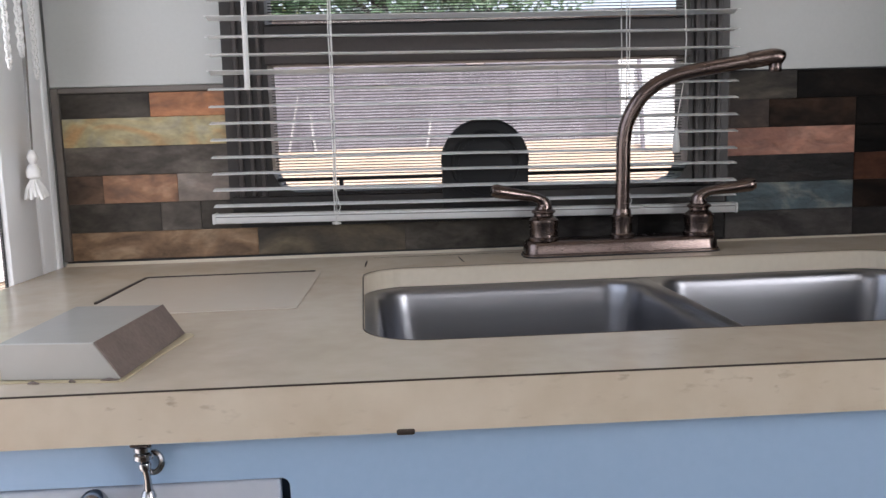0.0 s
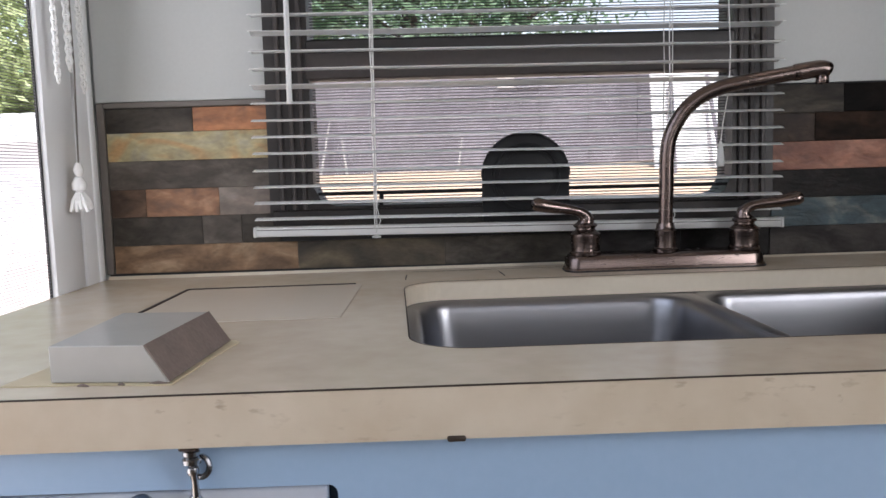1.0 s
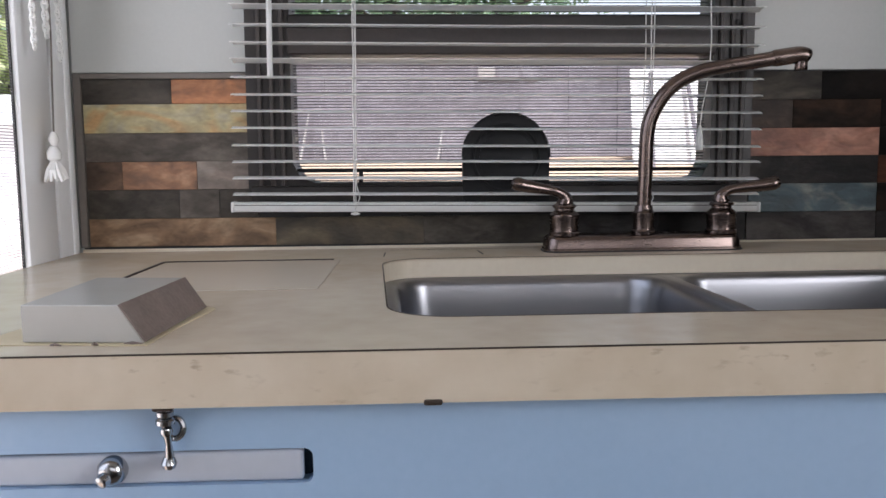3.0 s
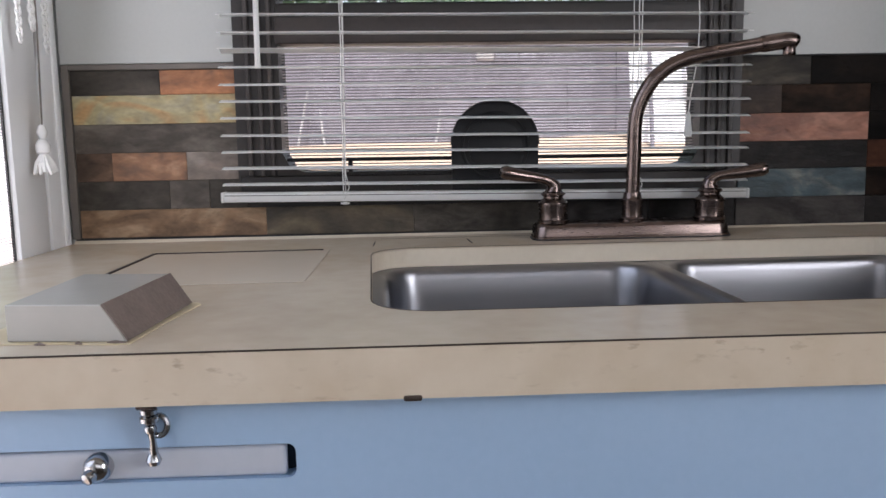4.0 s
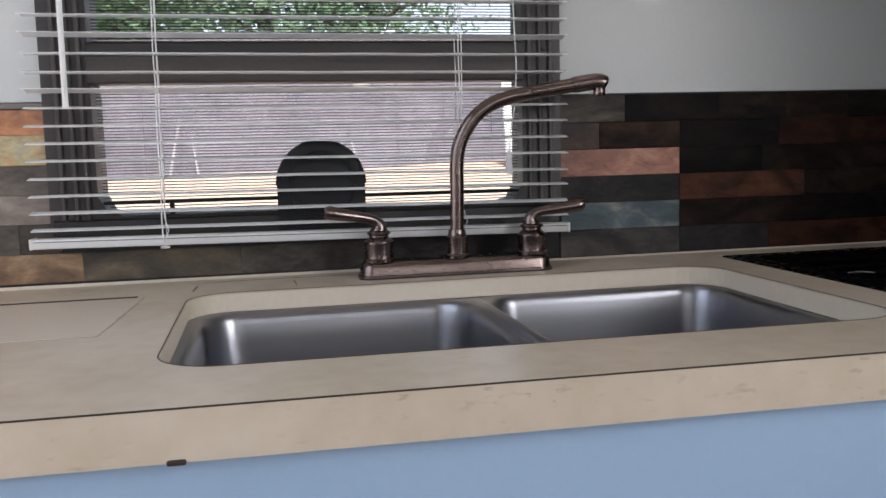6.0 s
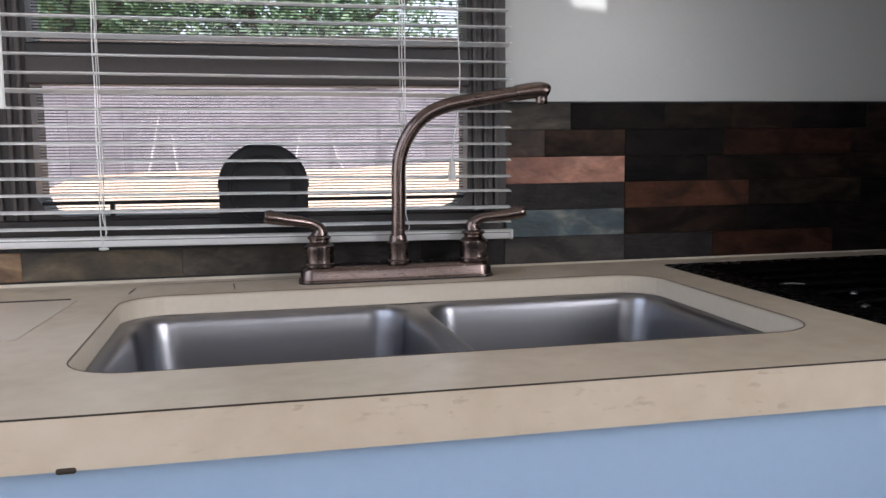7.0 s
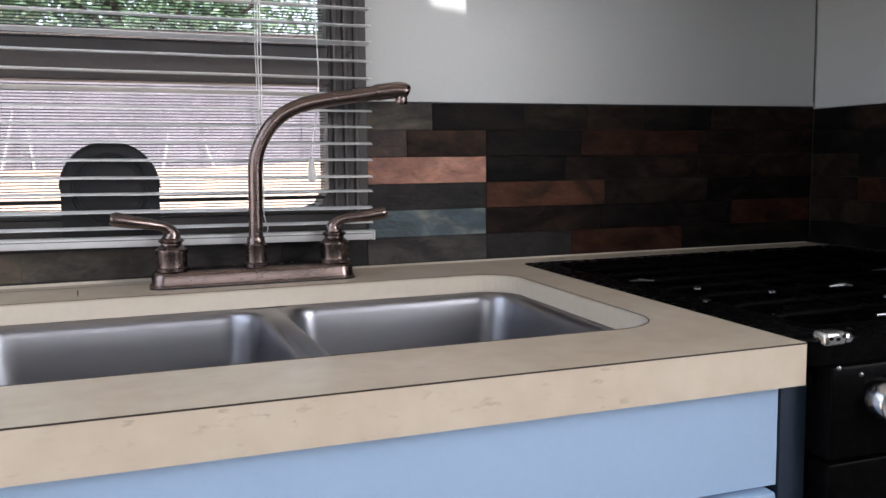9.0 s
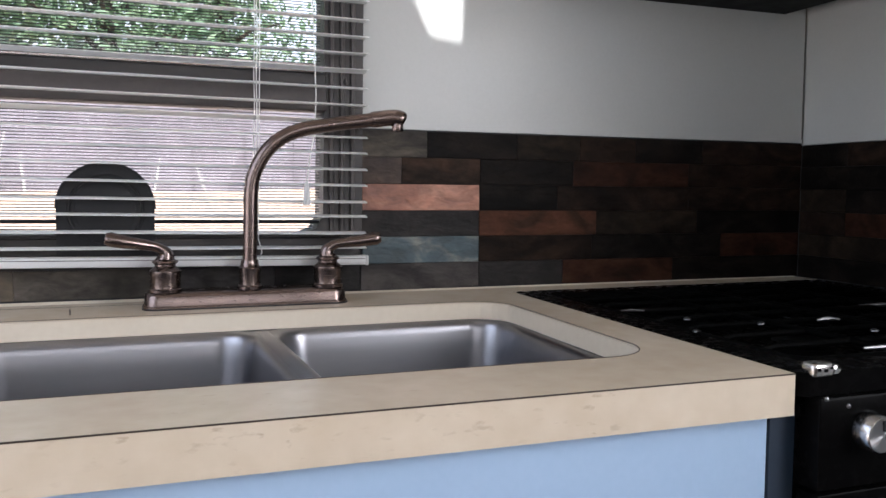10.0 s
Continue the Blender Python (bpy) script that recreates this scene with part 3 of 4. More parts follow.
ring = [(-0.044 + 0.044 * math.cos(radians(a)), -0.0245, 1.020 + 0.044 * math.sin(radians(a))) for a in range(0, 361, 12)]
part("ring", tube(mesh(), ring, 0.0022, 6), M["black_plastic"], cover)
part("face_plate", lathe(mesh(), [(0.036, 0.0), (0.036, 0.002), (0.033, 0.003)], (-0.044, -0.0238, 1.020), (0, -1, 0), 32), M["black_plastic"], cover)
part("top_lip", tube(mesh(), [(-0.044 + 0.0575 * math.cos(radians(a)), -0.0225, 1.0215 + 0.0575 * math.sin(radians(a))) for a in range(0, 181, 10)], 0.0025, 6), M["black_plastic"], cover)

# ---------------------------------------------------------------- blind
blind = thing("window_blind", (-0.058, -0.04, 0.948), "white vinyl mini blind with open slats over the window", "blind", tilt=BLIND)
X0, X1 = -0.402, 0.2885


def slat_mesh(seed):
    r = random.Random(seed)
    lean, sag = r.uniform(-0.0012, 0.0012), r.uniform(-0.0008, 0.0003)
    tip = -0.13 if seed == 8 else -0.09 if seed == 11 else 0.05 + r.uniform(-0.03, 0.03)
    loops = []
    n = 14
    for i in range(n + 1):
        t = i / n
        x = X0 + (X1 - X0) * t
        bow = sag * 4 * t * (1 - t) + r.uniform(-0.00025, 0.00025)
        ring = []
        prof = [(-0.0125, -0.0010), (-0.006, 0.0006), (0.0, 0.0012), (0.006, 0.0006), (0.0125, -0.0010)]
        for u, h in prof:
            ring.append((x, u, h + bow + lean * (t - 0.5) + u * tip))
        for u, h in reversed(prof):
            ring.append((x, u, h - 0.0008 + bow + lean * (t - 0.5) + u * tip))
        loops.append(ring)
    return loft(mesh(), loops)


SLATS = [0.9735 + 0.0207 * i + 0.0001 * i * i for i in range(25)]
for i, z in enumerate(SLATS):
    b = slat_mesh(i)
    bmesh.ops.translate(b, verts=b.verts, vec=(0, -0.040, z + random.Random(i + 99).uniform(-0.0007, 0.0007)))
    part("slat", b, M["slat"], blind)
b = mesh()
box(b, X0, X1, -0.052, -0.028, 0.9490, 0.9615, 0.003, 2)
rail = part("bottom_rail", b, M["slat"], blind, "white bottom rail")
part("rail_groove", box(mesh(), X0 + 0.002, X1 - 0.002, -0.0526, -0.0515, 0.9575, 0.9583), M["rail_grey"], rail)
for x in (X0 - 0.001, X1 + 0.001):
    part("end_cap", box(mesh(), x - 0.002, x + 0.002, -0.0525, -0.0275, 0.9485, 0.962, 0.001, 1), M["slat"], rail)
part("headrail", box(mesh(), X0, X1, -0.056, -0.024, 1.565, 1.60, 0.002, 1), M["slat"], blind)
rng = random.Random(3)
for x in (-0.245, 0.139):
    for dy in (-0.0535, -0.0265):
        pts = [(x + 0.0005 * math.sin(z * 60 + dy * 900), dy, z) for z in [0.956 + 0.011 * k for k in range(56)]]
        part("ladder_cord", tube(mesh(), pts, 0.0008, 5), M["cord"], blind, "thin white ladder cord")
    part("lift_cord", tube(mesh(), [(x + 0.0030, -0.0540, 1.57), (x + 0.0035, -0.0545, 1.2), (x + 0.003, -0.054, 0.985), (x + 0.0075, -0.0565, 0.968), (x + 0.001, -0.055, 0.952)], 0.0007, 5),
         M["cord"], blind)
    part("cord_button", lathe(mesh(), [(0.001, 0), (0.006, 0.0008), (0.006, 0.003), (0.002, 0.004)], (x + 0.001, -0.046, 0.9445), seg=12), M["slat"], blind)
part("pull_cord", tube(mesh(), [(0.206, -0.058, 1.57), (0.207, -0.059, 1.35), (0.2155, -0.0585, 1.175), (0.2145, -0.058, 1.13), (0.207, -0.058, 1.085), (0.2045, -0.058, 1.060)], 0.0008, 5), M["cord"], blind)
part("cord_tassel", lathe(mesh(), [(0.0015, 0.032), (0.003, 0.028), (0.0055, 0.004), (0.005, 0.0), (0.001, 0.0)], (0.2045, -0.058, 1.030), seg=10), M["slat"], blind, "small white plastic tassel")
wand = part("tilt_wand", lathe(mesh(), [(0.003, 0.0), (0.0042, 0.002), (0.0036, 0.006), (0.0034, 0.45), (0.002, 0.452)], (-0.3495, -0.060, 1.121), seg=8), M["slat"], blind, "white plastic tilt wand")
part("wand_hook", tube(mesh(), [(-0.3495, -0.060, 1.57), (-0.3495, -0.056, 1.578), (-0.3495, -0.05, 1.575)], 0.0012, 6), M["chrome"], wand)

# ---------------------------------------------------------------- worktop
top = thing("countertop", (-0.05, -0.3, 0.8635), "cream stone-look laminate countertop with a dark seam along its front edge", "countertop", tilt=WORK)


def cut_out(outline):
    """The opening's short end beside the hatch is sheared to fit the camera's view."""
    return [(x + (0.0568 * (-y - 0.193) - 0.011) * min(1.0, max(0.0, (0.0 - x) / 0.15)), y) for x, y in outline]


HOLE = cut_out(rrect(-0.193, 0.449, -0.514, -0.137, 0.052, 10))
TOPZ = 0.9
part("slab", plate(mesh(), [(-0.6215, -0.6178), (0.506, -0.6178), (0.506, -0.052), (1.072, -0.052), (1.072, -0.0015), (-0.6215, -0.0015)], [HOLE], TOPZ - 0.002, TOPZ, flat_xy),
     M["laminate"], top, "cream laminate top", smooth=0)
part("core", plate(mesh(), [(-0.621, -0.616), (0.5055, -0.616), (0.5055, -0.0525), (1.0715, -0.0525), (1.0715, -0.002), (-0.621, -0.002)],
                   [cut_out(rrect(-0.1925, 0.4485, -0.5135, -0.1375, 0.052, 10))], TOPZ - 0.023, TOPZ - 0.0022, flat_xy),
     M["laminate_edge"], top, "pale cut edge round the sink opening", smooth=0)
part("front_edge", box(mesh(), -0.6215, 0.5062, -0.6186, -0.5950, 0.8645, TOPZ - 0.0012), M["laminate_front"], top, "flecked cream laminate front edge")
part("edge_seam", box(mesh(), -0.6215, 0.5064, -0.6190, -0.6178, TOPZ - 0.0012, TOPZ - 0.0001), M["seam"], top, "dark brown edge seam")
part("end_edge", box(mesh(), 0.5060, 0.5072, -0.6170, -0.052, 0.8645, TOPZ - 0.0004), M["laminate_front"], top)
part("opening_seam", tube(mesh(), [(x, y, TOPZ + 0.0001) for x, y in HOLE + HOLE[:1]], 0.0006, 6, 0.6), M["seam"], top, "thin dark seam round the sink opening")

# cover panel lying flush over a hatch in the worktop
hatch = thing("cover_panel", (-0.362, -0.26, TOPZ), "flat cream cover panel lying over a hatch in the countertop", "cover panel", tilt=WORK)
part("panel", box(mesh(), -0.4665, -0.257, -0.366, -0.140, TOPZ + 0.0003, TOPZ + 0.0009, 0.0002, 1), M["cover"], hatch, smooth=0)
b = mesh()
box(b, -0.4705, -0.4668, -0.300, -0.137, TOPZ + 0.0002, TOPZ + 0.0018)
part("gap", b, M["seam"], hatch, "dark open gap")
part("gap", box(mesh(), -0.4668, -0.265, -0.1405, -0.1370, TOPZ + 0.0002, TOPZ + 0.0020), M["seam"], hatch)

for x, y, dx, dy in ((-0.206, -0.088, 0.0, 0.046), (-0.084, -0.082, 0.004, 0.046)):
    b = mesh()
    tube(b, [(x - dx / 2, y + dy / 2, TOPZ + 0.0006), (x, y, TOPZ + 0.0008), (x + dx / 2, y - dy / 2, TOPZ + 0.0006)], [0.0005, 0.0010, 0.0007], 6, 0.6)
    solid("seam_mark", b, M["seam"], "short dark nick in the countertop seam", "mark", (x, y, TOPZ), "nicks behind the sink", tilt=WORK)
b = mesh()
tube(b, [(-0.2, -0.0335, TOPZ - 0.0001), (-0.12, -0.034, TOPZ), (0.0, -0.0345, TOPZ - 0.0001)], 0.0007, 6, 0.5)
solid("joint_line", b, M["seam"], "thin dark joint line at the back of the countertop", "joint", (-0.1, -0.034, TOPZ), kind="structure", tilt=WORK)
b = mesh()
loft(b, [[(x, -0.006, TOPZ), (x, -0.0015, TOPZ), (x, -0.0015, z), (x, -0.0035, z - 0.001)] for x, z in ((-0.618, TOPZ + 0.0042), (-0.2, TOPZ + 0.0034), (0.3, TOPZ + 0.0026), (1.07, TOPZ + 0.0010))])
solid("caulk_bead", b, M["laminate_edge"], "cream caulk bead between countertop and tiles", "caulk", (0, 0, TOPZ), kind="structure", tilt=WORK)

# ---------------------------------------------------------------- sink
sink = thing("kitchen_sink", (0.142, -0.33, 0.70), "double-bowl brushed stainless steel sink set under the countertop", "sink", tilt=WORK)
RIM = TOPZ - 0.0235


def askew(bm):
    """The sink is sheared with the opening to fit the view, less and less towards its far end."""
    for v in bm.verts:
        v.co.x += 0.042 * (-v.co.y - 0.30) * min(1.0, max(0.0, (0.40 - v.co.x) / 0.24))
    return bm


def bowl(x0, x1, y0, y1, tight=1.0):
    steps = [(0.016, 0.0, 0.060), (0.007, -0.0002, 0.052), (0.0035, -0.0010, 0.0495), (0.0010, -0.0026, 0.0475), (-0.0006, -0.0052, 0.0460), (-0.0018, -0.0090, 0.0450),
             (-0.0028, -0.014, 0.0445), (-0.0046, -0.032, 0.0440), (-0.0070, -0.055, 0.0440), (-0.0104, -0.085, 0.0440), (-0.0142, -0.112, 0.0445), (-0.0200, -0.135, 0.046), (-0.029, -0.149, 0.047), (-0.046, -0.153, 0.045)]
    loops = [[(x, y, RIM + dz) for x, y in rrect(x0 - g, x1 + g, y0 - g, y1 + g, r * tight, 10)] for g, dz, r in steps]
    return askew(loft(mesh(), loops, first=False, last=True))


LB = (-0.184, 0.1260, -0.506, -0.147)
RB = (0.1530, 0.441, -0.506, -0.147)
for q, tight in ((LB, 1.0), (RB, 0.85)):
    bw = part("bowl", bowl(*q, tight), M["steel"], sink, "deep rounded steel bowl", smooth=60)
    cx, cy = (q[0] + q[1]) / 2, (q[2] + q[3]) / 2
    part("drain", lathe(mesh(), [(0.001, -0.002), (0.018, -0.002), (0.024, 0.0), (0.040, 0.002), (0.042, 0.0), (0.042, -0.004)], (cx, cy, RIM - 0.151), seg=28), M["chrome"], bw, "chrome drain ring")
part("flange", askew(plate(mesh(), rrect(-0.200, 0.457, -0.522, -0.131, 0.06, 8), [rrect(q[0] - 0.0085, q[1] + 0.0085, q[2] - 0.0085, q[3] + 0.0085, 0.053, 10) for q in (LB, RB)],
                     RIM - 0.0018, RIM - 0.0006, flat_xy)), M["steel"], sink, "flat steel flange under the countertop", smooth=0)
part("divider", askew(box(mesh(), 0.1262, 0.1528, -0.509, -0.140, RIM - 0.034, RIM + 0.0010, 0.0100, 6)), M["steel"], sink, "rounded steel divider between the bowls")

# ---------------------------------------------------------------- faucet
tap = thing("kitchen_faucet", (0.124, -0.085, TOPZ), "brushed bronze two-handle kitchen faucet with a high bent spout", "faucet", tilt=WORK)
Z = TOPZ
b = mesh()
loops = []
for g, dz in ((0.0, 0.0012), (0.0, 0.004), (-0.0012, 0.0045), (-0.0022, 0.0155), (-0.0036, 0.0185), (-0.0065, 0.0205), (-0.011, 0.0212)):
    loops.append([(x, y, Z + dz) for x, y in rrect(-0.002 - g, 0.252 + g, -0.101 - g, -0.046 + g, 0.018 + g * 0.5, 8)])
part("deck_plate", loft(b, loops), M["bronze"], tap, "long rounded bronze base plate", smooth=50)
part("base_gasket", plate(mesh(), rrect(-0.0032, 0.2532, -0.1025, -0.0448, 0.018, 6), [], Z + 0.0001, Z + 0.0016, flat_xy), M["black_plastic"], tap)


def handle(x, way, lift):
    h = part("handle", lathe(mesh(), [(0.0198, 0.0), (0.0200, 0.0036), (0.0184, 0.0050), (0.0182, 0.0075), (0.0184, 0.0200), (0.0192, 0.0235), (0.0190, 0.0265), (0.0158, 0.0292), (0.0126, 0.0320),
                                     (0.0126, 0.0345), (0.0148, 0.0360), (0.0148, 0.0388), (0.0118, 0.0405), (0.006, 0.042)], (x, -0.078, Z + 0.0205), seg=28), M["bronze"], tap, "bell-shaped bronze handle base")
    pts = smooth_path([(x, -0.078, Z + 0.058), (x + way * -0.001, -0.079, Z + 0.068), (x + way * 0.008, -0.081, Z + 0.0755), (x + way * 0.024, -0.085, Z + 0.0785 + lift * 0.3),
                       (x + way * 0.046, -0.089, Z + 0.0808 + lift * 0.7), (x + way * 0.068, -0.092, Z + 0.0845 + lift)], 4)
    n = len(pts) - 1
    rad = [0.0108 - 0.0046 * math.sin(math.pi * min(0.5, i / n)) if i / n < 0.5 else 0.0062 + 0.0032 * (i / n - 0.5) * 2 for i in range(n + 1)]
    rad = [q * 1.1 for q in rad[:-1]] + [rad[-1] * 0.75]
    part("lever", tube(mesh(), pts, rad, 14, 0.9), M["bronze"], h, "curved bronze lever")
    part("cap_ring", lathe(mesh(), [(0.0145, 0.0), (0.0158, 0.0012), (0.0145, 0.0024)], (x, -0.078, Z + 0.0565), seg=24), M["bronze"], h)


handle(0.0250, -1, 0.0040)
handle(0.2285, 1, 0.0005)
sp = part("spout_base", lathe(mesh(), [(0.0156, 0.0), (0.0158, 0.004), (0.0136, 0.006), (0.0130, 0.018), (0.0138, 0.0235), (0.0140, 0.0275), (0.0120, 0.0300), (0.0114, 0.0335), (0.0108, 0.037)],
                              (0.1275, -0.078, Z + 0.0205), seg=28), M["bronze"], tap, "ringed bronze spout collar")
pts = smooth_path([(0.1275, -0.078, Z + 0.050), (0.1290, -0.079, Z + 0.105), (0.1300, -0.080, Z + 0.146), (0.1355, -0.081, Z + 0.171), (0.150, -0.083, Z + 0.1965), (0.169, -0.085, Z + 0.2135),
                   (0.193, -0.087, Z + 0.2240), (0.222, -0.089, Z + 0.2300), (0.279, -0.0915, Z + 0.2385), (0.304, -0.093, Z + 0.2420)], 6)
part("spout", tube(mesh(), pts, 0.0092, 18), M["bronze"], tap, "bent bronze spout tube", smooth=60)
b = mesh()
tube(b, smooth_path([(0.284, -0.092, Z + 0.2392), (0.294, -0.0925, Z + 0.2407), (0.313, -0.0935, Z + 0.2430), (0.323, -0.094, Z + 0.2420), (0.3285, -0.094, Z + 0.2395)], 4), [0.0095, 0.0104, 0.0106, 0.0106, 0.0106, 0.0106, 0.0106, 0.0106, 0.0108, 0.0108, 0.0108, 0.0108, 0.0107, 0.0106, 0.0102, 0.0094, 0.0080], 18)
tip = part("spout_tip", b, M["bronze"], tap, smooth=60)
part("aerator", lathe(mesh(), [(0.0070, 0.0), (0.0078, 0.002), (0.0078, 0.010), (0.006, 0.014)], (0.3195, -0.094, Z + 0.2245), seg=20), M["bronze"], tip)

# ---------------------------------------------------------------- card block on the worktop
blk = thing("sample_block", (-0.385, -0.53, TOPZ), "small grey block with one sloping brown wood-grain side on the countertop", "sample block", tilt=WORK)
H0, H1 = TOPZ + 0.0012, TOPZ + 0.0265
lowq = [(-0.427, -0.583), (-0.3435, -0.592), (-0.336, -0.464), (-0.426, -0.452)]
topq = [(-0.4270, -0.5830), (-0.3605, -0.5902), (-0.3530, -0.4617), (-0.4260, -0.4520)]
b = mesh()
loft(b, [[(x, y, H0) for x, y in lowq], [(x, y, H1) for x, y in topq]])
bmesh.ops.bevel(b, geom=list(b.edges), offset=0.0007, segments=1, affect="EDGES")
part("body", b, M["grey_card"], blk, smooth=0)
b = mesh()
q = [(-0.3437, -0.5918, H0 + 0.0004), (-0.3362, -0.4642, H0 + 0.0004), (-0.3532, -0.4619, H1 - 0.0003), (-0.3607, -0.5900, H1 - 0.0003)]
nrm = (Vector(q[1]) - Vector(q[0])).cross(Vector(q[3]) - Vector(q[0])).normalized()
nrm = nrm if nrm.x > 0 else -nrm
loft(b, [[Vector(p) + nrm * 0.0003 for p in q], [Vector(p) + nrm * 0.0016 for p in q]])
part("sloping_side", b, M["wood_end"], blk, "brown-grey wood-grain sloping face", smooth=0)
b = mesh()
rng = random.Random(8)
sheet = [(-0.460, -0.586), (-0.44, -0.588), (-0.40, -0.588), (-0.36, -0.5955), (-0.341, -0.5955), (-0.336, -0.53), (-0.328, -0.464), (-0.332, -0.457), (-0.40, -0.446), (-0.446, -0.495)]
plate(b, sheet, [], TOPZ + 0.0001, TOPZ + 0.0009, flat_xy)
solid("paper_scrap", b, M["paper"], "yellowed ragged paper scrap under the grey block", "paper", (-0.39, -0.53, TOPZ), tilt=WORK, smooth=0)
b = mesh()
for x, w in ((-0.405, 0.008), (-0.378, 0.005), (-0.357, 0.013)):
    tube(b, [(x, -0.5915, TOPZ + 0.0008), (x + w * 0.5, -0.5935, TOPZ + 0.0018), (x + w, -0.593, TOPZ + 0.0008)], [0.0006, 0.0013, 0.0005], 6)
solid("glue_crumbs", b, M["wood_end"], "dark glue crumbs along the block's lower edge", "crumbs", (-0.38, -0.598, TOPZ), kind="stuff", tilt=WORK)

# ---------------------------------------------------------------- cabinet under the worktop
cab = thing("sink_cabinet", (-0.06, -0.3, 0.0), "light blue painted sink cabinet with a long finger slot", "cabinet", tilt=WORK)
SLOT = rrect(-0.605, -0.2340, 0.8062, 0.8302, 0.0060, 6)
part("front_panel", plate(mesh(), [(-0.618, 0.775), (0.495, 0.775), (0.495, 0.8640), (-0.618, 0.8640)], [SLOT], -0.600, -0.584, flat_xz), M["blue"], cab, "light blue fascia board", smooth=0)
b = box(mesh(), -0.604, -0.2410, -0.5965, -0.5885, 0.8066, 0.8284, 0.0026, 3)
for v in b.verts:
    if v.co.z > 0.82:
        v.co.z -= 0.0022 * (-0.2410 - v.co.x) / 0.36
part("slot_back", b, M["recess"], cab, "pale grey-blue board in the slot")
# added dark board: the slot's shadow is put into its colour
part("slot_shadow_board", box(mesh(), -0.612, -0.225, -0.5825, -0.5785, 0.800, 0.840), M["dark_gap"], cab, "dark board added for the shadow in the slot")
part("toe_board", box(mesh(), -0.618, 0.497, -0.57, -0.55, 0.0, 0.1), M["dark_gap"], cab)
for x0, x1 in ((-0.616, -0.250), (-0.246, 0.122), (0.126, 0.4905)):
    d = part("door", box(mesh(), x0, x1, -0.607, -0.588, 0.104, 0.7715, 0.003, 2), M["blue"], cab, "light blue painted door")
    part("knob", lathe(mesh(), [(0.006, 0.0), (0.006, 0.012), (0.014, 0.018), (0.014, 0.024), (0.006, 0.028)], (x0 + 0.03, -0.607, 0.70), (0, -1, 0), 16), M["chrome"], d)
part("side_panel", box(mesh(), 0.478, 0.4948, -0.583, -0.01, 0.0, 0.86), M["blue"], cab)
part("side_panel", box(mesh(), -0.618, -0.602, -0.583, -0.01, 0.0, 0.86), M["blue"], cab)

knob = part("knob", lathe(mesh(), [(0.0092, 0.0), (0.0098, 0.003), (0.0094, 0.007), (0.0075, 0.0105), (0.004, 0.0125)], (-0.3655, -0.5960, 0.8180), (-0.12, -1, -0.05), 24), M["chrome"], cab, "small round chrome knob in the slot")
part("stub", lathe(mesh(), [(0.0046, 0.0), (0.0048, 0.006), (0.0042, 0.0090), (0.003, 0.0098)], (-0.3672, -0.6035, 0.8162), (-0.32, -1, -0.30), 16), M["chrome"], knob)

hook = thing("chrome_catch", (-0.3265, -0.608, 0.82), "chrome hook-and-eye catch hanging under the countertop edge", "catch", tilt=WORK)
part("bracket", box(mesh(), -0.3330, -0.3200, -0.617, -0.600, 0.8615, 0.8652, 0.001, 1), M["bronze"], hook, "small dark bracket")
b = mesh()
for z, r in ((0.8590, 0.0056), (0.8535, 0.0060)):
    lathe(b, [(r * 0.75, -0.0026), (r, -0.0014), (r, 0.0014), (r * 0.75, 0.0026)], (-0.3266, -0.6105, z), (0.05, 0, 1), 16)
part("collar", b, M["chrome"], hook, "stacked chrome collars")
ring = [(-0.3228 + 0.0056 * math.cos(radians(a)), -0.6035 + 0.001 * math.sin(radians(a)), 0.8468 + 0.0066 * math.sin(radians(a))) for a in range(0, 361, 20)]
part("eye_ring", tube(mesh(), ring, 0.0021, 8), M["chrome"], hook)
part("joint", lathe(mesh(), [(0.0005, -0.0040), (0.0036, -0.0022), (0.0042, 0.0), (0.0036, 0.0022), (0.0005, 0.0040)], (-0.3262, -0.6100, 0.8468), seg=14), M["chrome"], hook)
part("arm", tube(mesh(), [(-0.3260, -0.610, 0.845), (-0.3258, -0.6085, 0.838), (-0.3262, -0.6065, 0.829)], [0.0026, 0.0022, 0.0030], 10), M["chrome"], hook)
part("end_ball", lathe(mesh(), [(0.0005, -0.0048), (0.0040, -0.003), (0.0053, 0.0), (0.0040, 0.0033), (0.0022, 0.006)], (-0.3270, -0.6055, 0.8238), seg=16), M["chrome"], hook)

b = mesh()
box(b, -0.1600, -0.1480, -0.6210, -0.602, 0.8632, 0.8668, 0.0013, 2)
solid("under_edge_clip", b, M["seam"], "small dark brown clip under the countertop edge", "clip", (-0.151, -0.61, 0.8635), tilt=WORK)

# ---------------------------------------------------------------- stove
stove = thing("gas_stove", (0.79, -0.33, 0.0), "black enamel gas stove with wire grates and silver knobs", "stove", tilt=WORK)
part("body", box(mesh(), 0.5235, 1.066, -0.600, -0.060, 0.04, 0.861, 0.004), M["enamel"], stove)
b = mesh()
plate(b, rrect(0.5085, 1.068, -0.622, -0.055, 0.012, 5), [rrect(0.545, 1.040, -0.585, -0.082, 0.02, 5)], 0.880, 0.9002, flat_xy)
part("cooktop_rim", b, M["enamel"], stove, "raised black cooktop rim", smooth=0)
part("cooktop_tray", box(mesh(), 0.518, 1.064, -0.612, -0.057, 0.862, 0.871), M["enamel"], stove, "sunken black cooktop tray")
